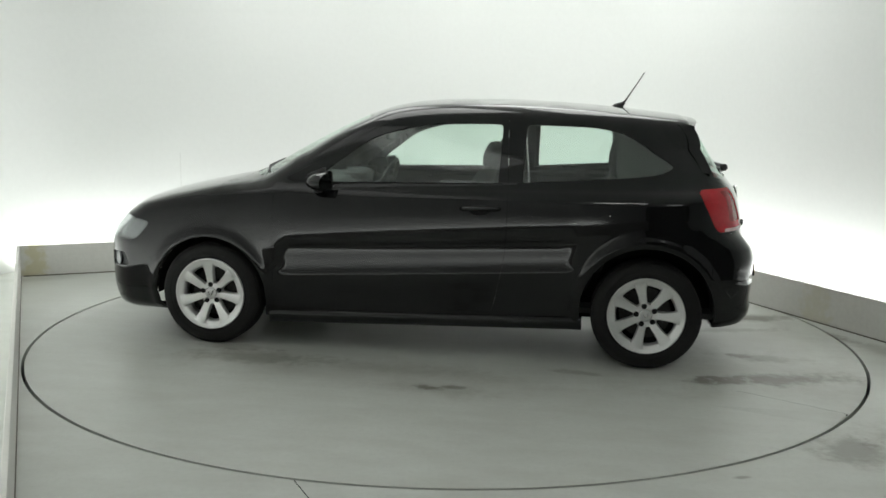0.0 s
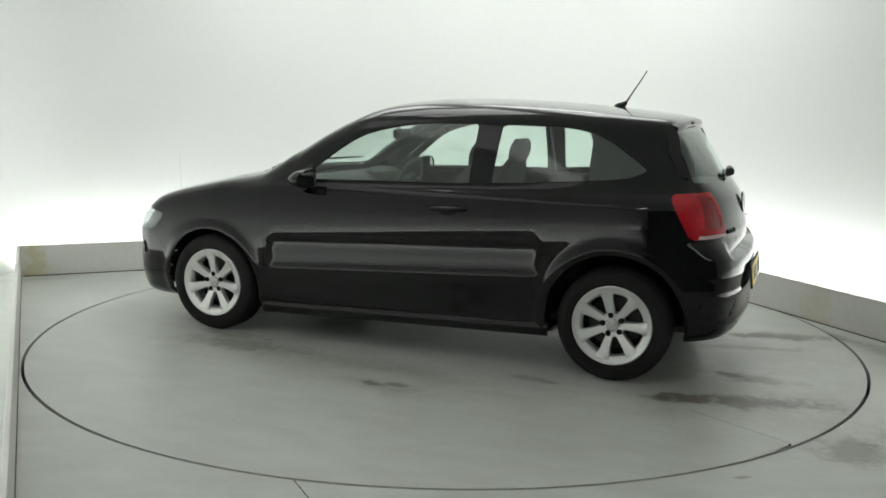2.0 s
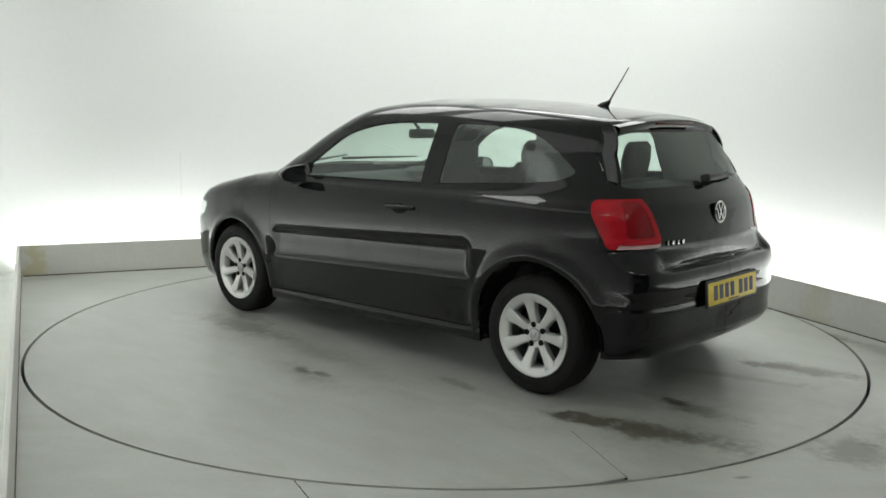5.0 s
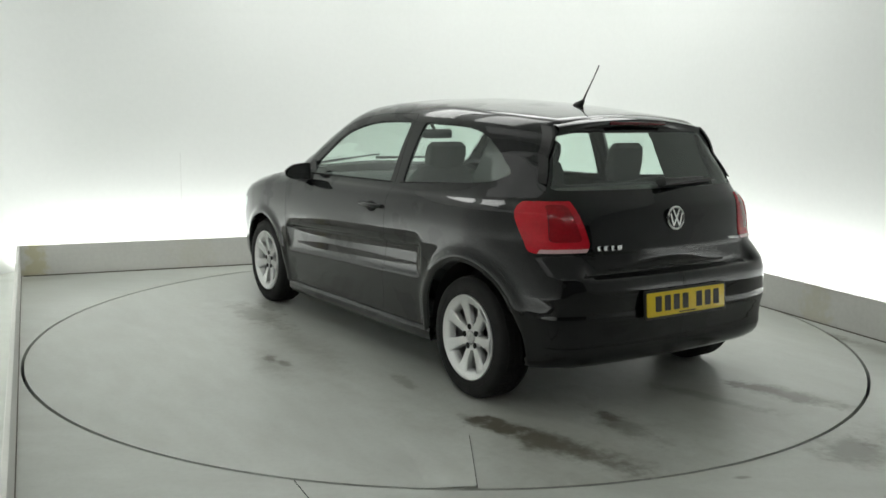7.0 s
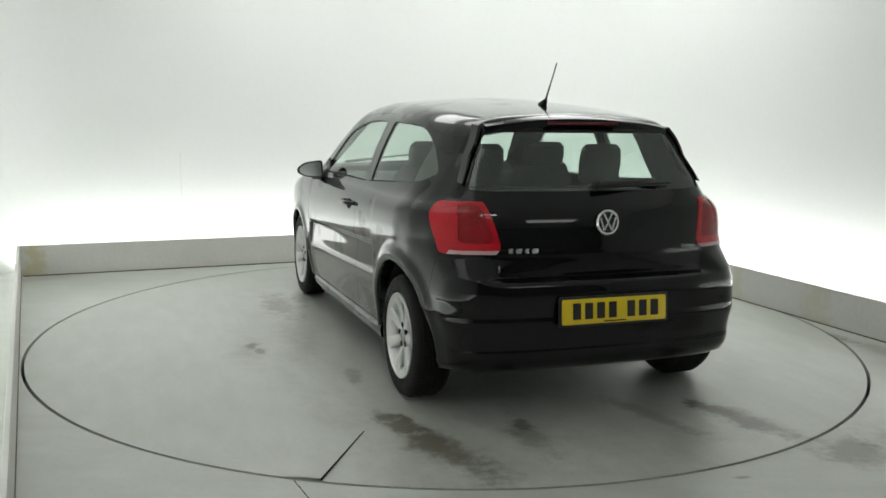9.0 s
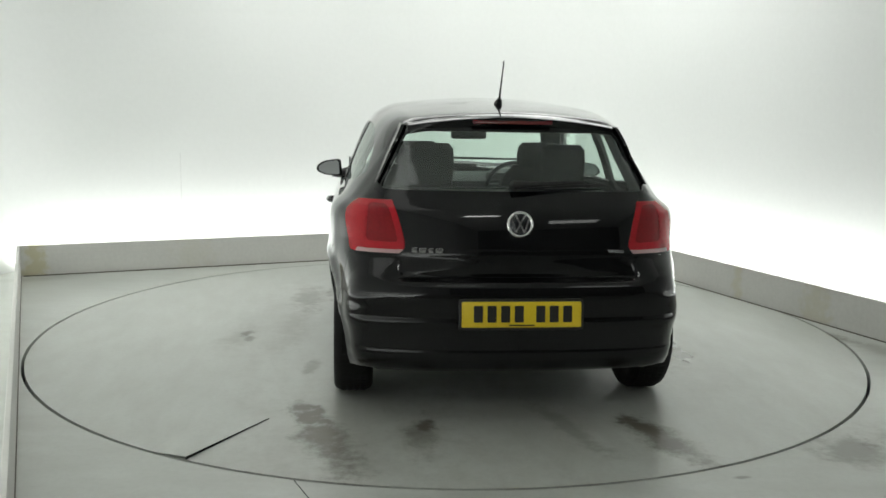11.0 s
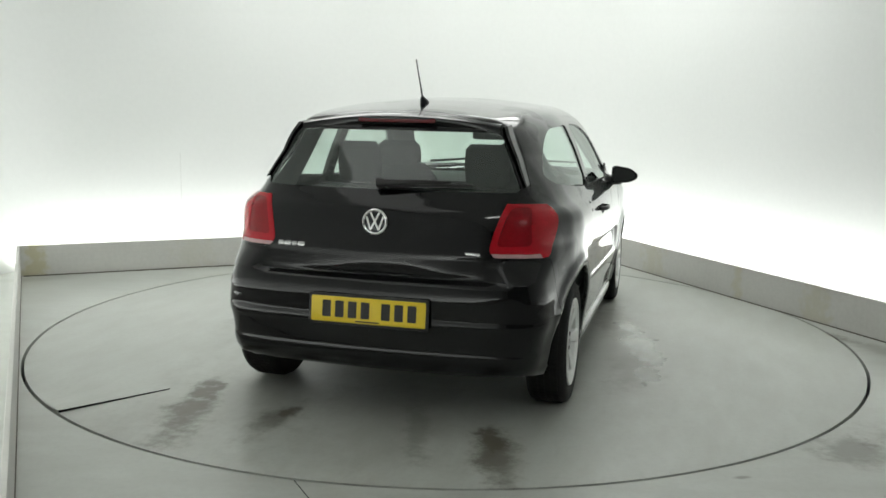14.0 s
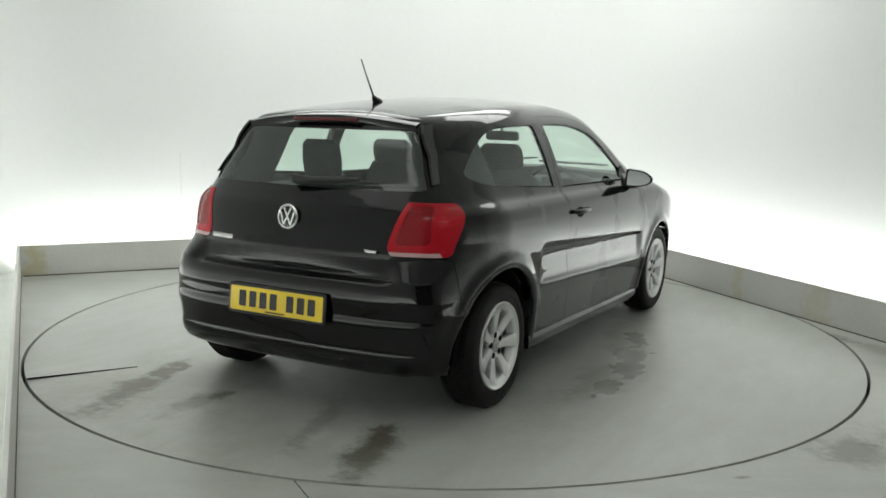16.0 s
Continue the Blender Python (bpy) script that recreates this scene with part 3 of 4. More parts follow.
def body_shell():
    """A box of grids cast outwards from a core to the body's field."""
    ns, nv, nt = 230, 120, 72
    lean = smooth_curve([(0, -1), (0.10, 0), (0.5, 0), (0.90, 0), (1, 1)])
    tip = smooth_curve([(0, -0.7), (0.06, 0), (0.5, 0), (0.90, 0), (1, 1)])

    def core(s, v, t):
        xr = -1.60 + 0.30 * v
        x = xr + (1.72 - xr) * s
        z = 0.28 + (TOP(x + 0.05) - 0.13 - 0.28) * v
        y = (0.40 - 0.06 * v) * (2 * t - 1)
        return np.stack([x, y, z], -1)

    grids = []
    S, V, T = np.linspace(0, 1, ns), np.linspace(0, 1, nv), np.linspace(0, 1, nt)
    for t in (0.0, 1.0):
        a, b = np.meshgrid(S, V, indexing="ij")
        grids.append((core(a, b, np.full_like(a, t)), np.stack([lean(a), np.full_like(a, 2 * t - 1), tip(b)], -1), t == 1.0))
    a, b = np.meshgrid(S, T, indexing="ij")
    grids.append((core(a, np.ones_like(a), b), np.stack([lean(a), lean(b), np.ones_like(a)], -1), False))
    for s in (0.0, 1.0):
        a, b = np.meshgrid(V, T, indexing="ij")
        grids.append((core(np.full_like(a, s), a, b), np.stack([np.full_like(a, 2 * s - 1), lean(b), tip(a)], -1), s == 1.0))
    bm = bmesh.new()
    for start, way, flip in grids:
        lo, hi = np.zeros(start.shape[:2]), np.full(start.shape[:2], 1.2)
        for _ in range(34):
            mid = (lo + hi) / 2
            out = body_field(start + way * mid[..., None]) > 0
            hi, lo = np.where(out, mid, hi), np.where(out, lo, mid)
        pts = start + way * hi[..., None]
        vs = [[bm.verts.new(q) for q in row] for row in pts]
        for i in range(len(vs) - 1):
            for j in range(len(vs[0]) - 1):
                bm.faces.new((vs[i][j], vs[i + 1][j], vs[i + 1][j + 1], vs[i][j + 1]))
    bmesh.ops.remove_doubles(bm, verts=bm.verts, dist=2e-4)
    bmesh.ops.recalc_face_normals(bm, faces=bm.faces)
    return bm


shell = body_shell()
shell.faces.ensure_lookup_table()
tag = shell.faces.layers.int.new("panel")
AXES = {"y": (0, 2, 1), "x": (1, 2, 0), "z": (0, 1, 2)}


def inside(poly, u, v):
    hit = np.zeros(len(u), bool)
    for (x0, y0), (x1, y1) in zip(poly, poly[1:] + poly[:1]):
        if y0 == y1:
            continue
        hit ^= ((y0 > v) != (y1 > v)) & (u < (x1 - x0) * (v - y0) / (y1 - y0) + x0)
    return hit


def cut_panel(poly, axis, keep, number, only=None):
    """Cut an outline into the shell, seen along an axis, and number the faces inside it."""
    a, b, c = AXES[axis]
    for (x0, y0), (x1, y1) in zip(poly, poly[1:] + poly[:1]):
        d = Vector((x1 - x0, y1 - y0))
        if d.length < 1e-5:
            continue
        u = d.normalized()
        faces = []
        for f in shell.faces:
            q = f.calc_center_bounds()
            if not keep(q):
                continue
            e = Vector((q[a] - x0, q[b] - y0))
            along = e.dot(u)
            if -0.045 < along < d.length + 0.045 and abs(e.cross(u)) < 0.04:
                faces.append(f)
        if not faces:
            continue
        es, vs = {e for f in faces for e in f.edges}, {v for f in faces for v in f.verts}
        co, no = [0, 0, 0], [0, 0, 0]
        co[a], co[b], no[a], no[b] = x0, y0, -u.y, u.x
        bmesh.ops.bisect_plane(shell, geom=[*faces, *es, *vs], dist=1e-5, plane_co=co, plane_no=no)
    fs = [f for f in shell.faces if keep(f.calc_center_median())]
    cs = np.array([f.calc_center_median() for f in fs])
    for f, ok in zip(fs, inside(poly, cs[:, a], cs[:, b])):
        if ok and (only is None or f[tag] in only):
            f[tag] = number


def circle(cx, cz, r, n=30):
    return [(cx + r * math.cos(2 * math.pi * i / n), cz + r * math.sin(2 * math.pi * i / n)) for i in range(n)]


FRONT_ARCH = circle(AXLE, 0.292, 0.338)
REAR_ARCH = circle(-AXLE, 0.308, 0.358)
DOOR = round_poly([(0.855, 0.245, 0.05), (-0.395, 0.245, 0.06), (-0.475, 0.62, 0.2), (-0.475, 0.95, 0.05), (-0.452, 1.348, 0.03), (0.02, 1.342, 0.2), (0.32, 1.262, 0.1), (0.70, 0.985, 0.02), (0.845, 0.905, 0.03)], 0.03, 3)
FRONT_PANE = round_poly([(0.610, 0.962, 0.015), (-0.418, 0.985, 0.02), (-0.425, 1.305, 0.03), (-0.01, 1.300, 0.2), (0.30, 1.222, 0.1), (0.555, 1.030, 0.02)], 0.02, 3)
REAR_PANE = round_poly([(-0.545, 0.990, 0.02), (-0.80, 1.000, 0.2), (-1.270, 1.045, 0.04), (-1.365, 1.088, 0.04), (-1.10, 1.262, 0.12), (-0.94, 1.298, 0.1), (-0.560, 1.306, 0.03)], 0.03, 3)
TAILGATE = round_poly([(-0.47, 0.662, 0.06), (0.47, 0.662, 0.06), (0.558, 0.765, 0.03), (0.572, 0.99, 0.02), (0.64, 1.025, 0.03), (0.515, 1.318, 0.04), (-0.515, 1.318, 0.04), (-0.64, 1.025, 0.03), (-0.572, 0.99, 0.02), (-0.558, 0.765, 0.03)], 0.03, 3)
REAR_GLASS = round_poly([(-0.605, 1.028, 0.03), (0.605, 1.028, 0.03), (0.485, 1.287, 0.04), (-0.485, 1.287, 0.04)], 0.04, 4)
SCREEN = round_poly([(-0.66, 0.975, 0.05), (0.66, 0.975, 0.05), (0.50, 1.335, 0.06), (-0.50, 1.335, 0.06)], 0.05, 4)
HOOD = round_poly([(1.12, -0.66, 0.08), (1.12, 0.66, 0.08), (1.66, 0.60, 0.15), (1.86, 0.36, 0.15), (1.90, -0.0, 0.2), (1.86, -0.36, 0.15), (1.66, -0.60, 0.15)], 0.05, 3)
LAMP_SIDE = round_poly([(-1.478, 0.974, 0.03), (-1.90, 0.996), (-1.90, 0.766), (-1.590, 0.752, 0.03)], 0.01, 3)
HEADLAMP = round_poly([(1.60, 0.700, 0.03), (1.70, 0.588, 0.04), (1.98, 0.600, 0.02), (1.98, 0.72, 0.02), (1.78, 0.735, 0.05)], 0.03, 3)
REAR_BUMPER = [(-1.545, 0.10), (-1.560, 0.45), (-1.59, 0.744), (-1.80, 0.752), (-2.1, 0.752), (-2.1, 0.10)]
FRONT_BUMPER = [(1.565, 0.10), (1.58, 0.46), (1.70, 0.588), (2.2, 0.600), (2.2, 0.10)]
GRILLE = round_poly([(-0.42, 0.245, 0.03), (0.42, 0.245, 0.03), (0.46, 0.345, 0.03), (-0.46, 0.345, 0.03)], 0.03, 3)
FOG = round_poly([(1.76, 0.43, 0.02), (1.93, 0.41, 0.02), (1.95, 0.50, 0.02), (1.79, 0.51, 0.02)], 0.02, 3)

L, R = (lambda q: q.y > 0.40), (lambda q: q.y < -0.40)
for sgn, keep, base in ((1, L, 0), (-1, R, 20)):
    cut_panel(REAR_BUMPER, "y", lambda q, k=sgn: q.y * k > 0.0 and q.x < -1.3 and q.z < 0.80, 50)
    cut_panel(FRONT_BUMPER, "y", lambda q, k=sgn: q.y * k > 0.0 and q.x > 1.4 and q.z < 0.75, 51)
    cut_panel(DOOR, "y", keep, base + 1)
    cut_panel(FRONT_PANE, "y", keep, base + 2)
    cut_panel(REAR_PANE, "y", keep, base + 3)
    cut_panel(HEADLAMP, "y", lambda q, k=sgn: q.y * k > 0.30 and q.x > 1.5, base + 5)
    cut_panel(FOG, "y", lambda q, k=sgn: q.y * k > 0.30 and q.x > 1.6 and q.z < 0.56, base + 8)
    cut_panel(FRONT_ARCH, "y", lambda q, k=sgn: q.y * k > 0.45, 99)
    cut_panel(REAR_ARCH, "y", lambda q, k=sgn: q.y * k > 0.45, 99)
back = lambda q: q.x < -1.40
cut_panel(TAILGATE, "x", back, 40)
cut_panel(REAR_GLASS, "x", back, 41)
cut_panel(SCREEN, "x", lambda q: 0.05 < q.x < 1.12, 42)
cut_panel(HOOD, "z", lambda q: q.x > 0.95 and q.z > 0.62, 43)
cut_panel(GRILLE, "x", lambda q: q.x > 1.85, 45)
for sgn, base in ((1, 0), (-1, 20)):
    cut_panel(LAMP_SIDE, "y", lambda q, k=sgn: q.y * k > 0.45 and q.x < -1.40, 90)
    inner = round_poly([(sgn * 0.556, 0.998, 0.02), (sgn * 0.90, 0.998), (sgn * 0.90, 0.745), (sgn * 0.535, 0.745, 0.02), (sgn * 0.492, 0.785, 0.03), (sgn * 0.520, 0.900, 0.10)], 0.01, 3)
    cut_panel(inner, "x", lambda q, k=sgn: q.y * k > 0.42 and q.x < -1.40, base + 4, only=(90,))
    cut_panel([(sgn * 0.49, 0.70), (sgn * 0.49, 0.776), (sgn * 0.70, 0.773), (sgn * 0.74, 0.70)], "x", lambda q, k=sgn: q.y * k > 0.42 and q.x < -1.40, base + 6, only=(base + 4,))
    cut_panel(round_poly([(sgn * 0.525, 0.806), (sgn * 0.668, 0.806), (sgn * 0.655, 0.968), (sgn * 0.572, 0.968)], 0.025, 4), "x", lambda q, k=sgn: q.y * k > 0.42 and q.x < -1.40, base + 7, only=(base + 4,))
    for f in shell.faces:
        if f[tag] == 90:
            f[tag] = 40 if abs(f.calc_center_median().y) < 0.565 else 0


def take(number):
    """The shell's faces of one number, as a bmesh of their own."""
    bm = shell.copy()
    lay = bm.faces.layers.int["panel"]
    bmesh.ops.delete(bm, geom=[f for f in bm.faces if f[lay] != number], context="FACES")
    return bm


def fold(bm, gap=0.002, deep=0.018, sink=0.0):
    """Draw a panel's rim in by the gap and fold it inwards, so that joints are open and panels have depth."""
    bm.normal_update()
    rim = [e for e in bm.edges if e.is_boundary]
    verts = {v for e in rim for v in e.verts}
    shift = {}
    for v in verts:
        c = sum((f.calc_center_median() for f in v.link_faces), Vector()) / len(v.link_faces) - v.co
        c -= v.normal * c.dot(v.normal)
        shift[v] = c.normalized() * gap if c.length > 1e-6 else Vector()
    for v, s in shift.items():
        v.co += s
    if sink:
        for v in bm.verts:
            v.co -= v.normal * sink
    norm = {v: v.normal.copy() for v in verts}
    made = bmesh.ops.extrude_edge_only(bm, edges=rim)
    for v in made["geom"]:
        if isinstance(v, bmesh.types.BMVert):
            near = min((e.other_vert(v) for e in v.link_edges if e.other_vert(v) in norm), key=lambda o: (o.co - v.co).length)
            v.co -= norm[near] * deep
    return bm


body = part("body", fold(take(0), 0.0015, 0.02), M_BLACK, car, field=body_field)
for base, word in ((0, "left"), (20, "right")):
    door = part("door", fold(take(base + 1)), M_BLACK, car, "glossy black car door, closed", field=body_field)
    part("window_pane", fold(take(base + 2), 0.001, 0.004, 0.008), M_GLASS, door, "green-tinted side window, closed", field=body_field)
    part("quarter_window", fold(take(base + 3), 0.001, 0.004, 0.006), M_GLASS, car, "green-tinted fixed rear side window", field=body_field)
    lamp = part("tail_lamp", fold(take(base + 4), 0.002, 0.03, -0.004), M_RED, car, "red tail lamp with a clear strip at its foot", field=body_field)
    part("clear_strip", fold(take(base + 6), 0.001, 0.03, -0.004), M_LAMPWHITE, lamp, "clear reversing lamp strip")
    part("lamp_chamber", fold(take(base + 7), 0.001, 0.012, 0.0), M_REDDARK, lamp, "darker red inner lamp chamber")
    head = part("headlamp", fold(take(base + 5), 0.002, 0.004, 0.0), M_HEADGLASS, car, "clear headlamp with chrome reflectors")
    part("reflector", fold(take(base + 5), 0.004, 0.002, 0.035), M_REFLECT, head, "chrome lamp reflector")
    sg = 1 if base == 0 else -1
    part("fog_recess", fold(take(base + 8), 0.001, 0.03, 0.014), M_TRIM, car, "black plastic fog lamp recess")
    for hx, hy, hz, hr in ((1.755, 0.665, 0.655, 0.045), (1.85, 0.55, 0.65, 0.042)):
        bulb = lathe([(0.0, -0.03), (hr * 0.7, -0.03), (hr, 0.0), (hr * 0.92, 0.004), (hr * 0.55, -0.012), (0.0, -0.016)], 24, "x")
        bulb.transform(Matrix.Translation((hx, sg * hy, hz)) @ Matrix.Rotation(radians(sg * 38), 4, "Z"))
        part("lamp_bowl", bulb, M_GLOSS, head, "dark-rimmed lamp bowl")
tailgate = part("tailgate", fold(take(40)), M_BLACK, car, "glossy black tailgate, closed", field=body_field)
part("rear_window", fold(take(41), 0.001, 0.004, 0.006), M_GLASS, tailgate, "green-tinted rear window", field=body_field)
part("windscreen", fold(take(42), 0.001, 0.004, 0.004), M_GLASS, car, "green-tinted windscreen", field=body_field)
part("bonnet", fold(take(43)), M_BLACK, car, "glossy black bonnet, closed", field=body_field)
part("grille", fold(take(45), 0.002, 0.02, 0.012), M_TRIM, car, "black plastic lower grille")
part("rear_bumper", fold(take(50)), M_BLACK, car, "glossy black rear bumper", field=body_field)
part("front_bumper", fold(take(51)), M_BLACK, car, "glossy black front bumper", field=body_field)
shell.free()


# underside, wheel housings and sills
def underbody():
    bm = bmesh.new()
    add_box(bm, -1.42, 1.60, -0.50, 0.50, 0.20, 0.29, 0.02)
    add_box(bm, -0.86, 0.86, -0.76, 0.76, 0.185, 0.26, 0.015)
    return bm


part("underbody", underbody(), M_SEAL, car, "dark underside")


def housing(x, sgn, r):
    """The dark inner arch over a wheel."""
    bm = bmesh.new()
    n = 20
    rows = []
    for y in (0.50, 0.60, 0.70, 0.772):
        rows.append([bm.verts.new((x + r * math.cos(a), sgn * y, 0.298 + r * math.sin(a))) for a in (math.pi * (-0.02 + 1.04 * i / n) for i in range(n + 1))])
    for p, q in zip(rows, rows[1:]):
        for i in range(n):
            bm.faces.new((p[i], p[i + 1], q[i + 1], q[i]))
    bm.faces.new(rows[0])
    part("wheel_housing", bm, M_SEAL, car, "dark plastic wheel housing")


for sgn in (1, -1):
    housing(AXLE, sgn, 0.343)
    housing(-AXLE, sgn, 0.366)


# ---- wheels ----
def wheel_meshes():
    """Meshes of one wheel about the origin, outer face towards +y."""
    r = TYRE_R
    tyre = lathe([(0.200, -0.075), (0.235, -0.090), (0.268, -0.092), (0.284, -0.082), (r - 0.001, -0.062), (r, -0.03), (r, 0.03), (r - 0.001, 0.062), (0.284, 0.082), (0.268, 0.092), (0.240, 0.092),
                  (0.238, 0.0895), (0.228, 0.0905), (0.211, 0.086), (0.202, 0.078)], 64, closed=True)
    tread = bmesh.new()
    for k in range(72):
        for y0, y1 in ((-0.058, -0.034), (-0.026, -0.003), (0.003, 0.026), (0.034, 0.058)):
            w = 2 * math.pi * (k + (0.5 if y0 > 0 else 0)) / 72
            b = bmesh.new()
            add_box(b, r - 0.002, r + 0.003, y0, y1, -0.0105, 0.0105)
            b.transform(Matrix.Rotation(-w, 4, "Y"))
            m = bpy.data.meshes.new("t")
            b.to_mesh(m)
            b.free()
            tread.from_mesh(m)
            bpy.data.meshes.remove(m)
    rim = lathe([(0.198, -0.08), (0.203, 0.078), (0.2075, 0.083), (0.2085, 0.088), (0.206, 0.0925), (0.201, 0.0925), (0.195, 0.0875), (0.180, 0.0845), (0.169, 0.0815), (0.164, 0.076), (0.158, 0.045), (0.176, 0.03), (0.184, 0.0), (0.180, -0.08)], 64, closed=True)
    spoke = bmesh.new()
    # outline of half a spoke as (radius, half width, height of its face)
    rows = [(0.030, 0.016, 0.062), (0.060, 0.0205, 0.067), (0.085, 0.0225, 0.071), (0.110, 0.0240, 0.075), (0.135, 0.0265, 0.079), (0.152, 0.0300, 0.083), (0.166, 0.0360, 0.0865), (0.180, 0.039, 0.0885)]
    strips = []
    for rad, hw, y in rows:
        strips.append([spoke.verts.new((sx * hw * k, y - dy, rad)) for sx, k, dy in ((-1, 1, 0.034), (-1, 1, 0.006), (-1, 0.80, 0.0), (0, 1, -0.001), (1, 0.80, 0.0), (1, 1, 0.006), (1, 1, 0.034))])
    for p, q in zip(strips, strips[1:]):
        for i in range(6):
            spoke.faces.new((p[i], q[i], q[i + 1], p[i + 1]))
    bmesh.ops.recalc_face_normals(spoke, faces=spoke.faces)
    hub = lathe([(0.0, 0.030), (0.066, 0.030), (0.068, 0.058), (0.062, 0.0670), (0.036, 0.0665), (0.033, 0.062), (0.0, 0.062)], 40)
    cap = lathe([(0.0, 0.060), (0.031, 0.060), (0.031, 0.070), (0.026, 0.073), (0.0, 0.0745)], 32)
    bolt = lathe([(0.0, 0.055), (0.0150, 0.055), (0.0150, 0.0690), (0.011, 0.0705), (0.0, 0.068)], 12)
    brake = lathe([(0.0, 0.010), (0.070, 0.010), (0.072, -0.005), (0.140, -0.005), (0.140, -0.027), (0.0, -0.027)], 40)
    drum = lathe([(0.0, -0.04), (0.183, -0.04), (0.183, -0.078), (0.0, -0.078)], 32)
    return tyre, tread, rim, spoke, hub, cap, bolt, brake, drum


def wheel(x, sgn, spin):
    tyre_b, tread_b, rim_b, spoke_b, hub_b, cap_b, bolt_b, brake_b, drum_b = wheel_meshes()
    root = tagged(new("wheel"), "silver seven-spoke alloy wheel with a black tyre")
    root.parent = car
    root.matrix_basis = pose(x, sgn * (TRACK if x > 0 else TRACK - 0.016), TYRE_R + 0.002, 0, 0, 0 if sgn > 0 else 180) @ pose(0, 0, 0, 0, spin, 0)
    tyre = part("tyre", tyre_b, M_TYRE, root, "black rubber tyre")
    part("tread", tread_b, M_TYRE, root, smooth=False)
    part("rim", rim_b, M_ALLOY, root, "silver alloy rim")
    first = part("spoke", spoke_b, M_ALLOY, root, "silver alloy spoke")
    for k in range(1, 7):
        o = new("spoke", first.data)
        o.parent, o.matrix_basis = root, Matrix.Rotation(2 * math.pi * k / 7, 4, "Y")
        tagged(o, "silver alloy spoke")
    part("hub", hub_b, M_ALLOY, root)
    part("hub_cap", cap_b, M_CAP, root, "grey hub cap with a chrome emblem")
    em = bmesh.new()
    for a, b in (((-0.014, 0.012), (-0.004, -0.012)), ((0.014, 0.012), (0.004, -0.012))):
        d = Vector((b[0] - a[0], 0, b[1] - a[1]))
        t = box(0, d.length, -0.001, 0.001, -0.002, 0.002)
        t.transform(Matrix.Translation((a[0], 0.0755, a[1])) @ Matrix.Rotation(-math.atan2(d.z, d.x), 4, "Y"))
        m = bpy.data.meshes.new("t")
        t.to_mesh(m)
        t.free()
        em.from_mesh(m)
        bpy.data.meshes.remove(m)
    part("emblem", em, M_CHROME, root, smooth=False)
    nut = None
    for k in range(5):
        if nut is None:
            nut = part("wheel_bolt", bolt_b, M_SEAL, root, "dark wheel bolt")
            o = nut
        else:
            o = new("wheel_bolt", nut.data)
            o.parent = root
            tagged(o, "dark wheel bolt")
        w = 2 * math.pi * (k + 0.25) / 5
        o.matrix_basis = Matrix.Translation((0.051 * math.cos(w), 0, 0.051 * math.sin(w)))
    part("brake_disc", brake_b, M_DISCBRAKE, root, "dull steel brake disc")
    part("brake_drum", drum_b, M_SEAL, root, "dark wheel inside")


for x, sgn, spin in ((AXLE, 1, 4), (-AXLE, 1, 12), (AXLE, -1, 20), (-AXLE, -1, 9)):
    wheel(x, sgn, spin)


# ---- fittings on the body ----
def facing(x, y, z, up, right=(0, -1, 0)):
    """A pose whose own x is right, y is up and z is outwards."""
    a, b = Vector(right).normalized(), Vector(up).normalized()
    c = a.cross(b).normalized()
    b = c.cross(a)
    m = Matrix((a, b, c)).transposed().to_4x4()
    m.translation = (x, y, z)
    return m


def rect(w, h):
    return [(-w / 2, -h / 2), (w / 2, -h / 2), (w / 2, h / 2), (-w / 2, h / 2)]


def number_plate():
    at = facing(-1.858, 0.0, 0.515, (0.10, 0, 1))
    carrier = part("plate_holder", prism(round_poly(rect(0.545, 0.135), 0.012, 3), 0.010, at, 0.002), M_TRIM, car, "black plate surround")
    plate = part("number_plate", prism(round_poly(rect(0.520, 0.111), 0.008, 3), 0.004, at @ pose(0, 0, 0.0095), 0.001), M_PLATE, car, "yellow rear number plate with black bars")
    x = -0.212
    for k in range(7):
        w = 0.048
        if k == 4:
            x += 0.034
        part("bar", prism(round_poly(rect(w * 0.82, 0.072), 0.004, 2), 0.0012, at @ pose(x + w / 2, 0.002, 0.0134)), M_BAR, plate, smooth=False)
        x += w + 0.011
    part("bar", prism(rect(0.11, 0.006), 0.001, at @ pose(-0.0, -0.047, 0.0134)), M_BAR, plate, smooth=False)


number_plate()


def badge():
    at = facing(-1.7695, 0.002, 0.893, (0.10, 0, 1))
    back = lathe([(0.0, 0.0), (0.056, 0.0), (0.056, 0.004), (0.052, 0.007), (0.0, 0.007)], 40, "z")
    back.transform(at)
    thing = part("badge", back, M_BADGE, tailgate, "round chrome tailgate emblem")
    ring = lathe([(0.0465, 0.004), (0.056, 0.004), (0.0575, 0.008), (0.0525, 0.012), (0.0465, 0.009)], 40, "z", closed=True)
    ring.transform(at)
    part("ring", ring, M_CHROME, thing)
    for x0, y0, x1, y1 in ((-0.020, 0.040, 0.019, -0.036), (0.020, 0.040, -0.019, -0.036), (-0.038, 0.022, -0.019, -0.036), (0.038, 0.022, 0.019, -0.036)):
        d = Vector((x1 - x0, y1 - y0, 0))
        b = prism([(0, -0.0042), (d.length, -0.0042), (d.length, 0.0042), (0, 0.0042)], 0.004, at @ pose(x0, y0, 0.0065 + 0.0004 * (x0 > 0), 0, 0, math.degrees(math.atan2(d.y, d.x))))
        part("bar", b, M_CHROME, thing, smooth=False)


badge()


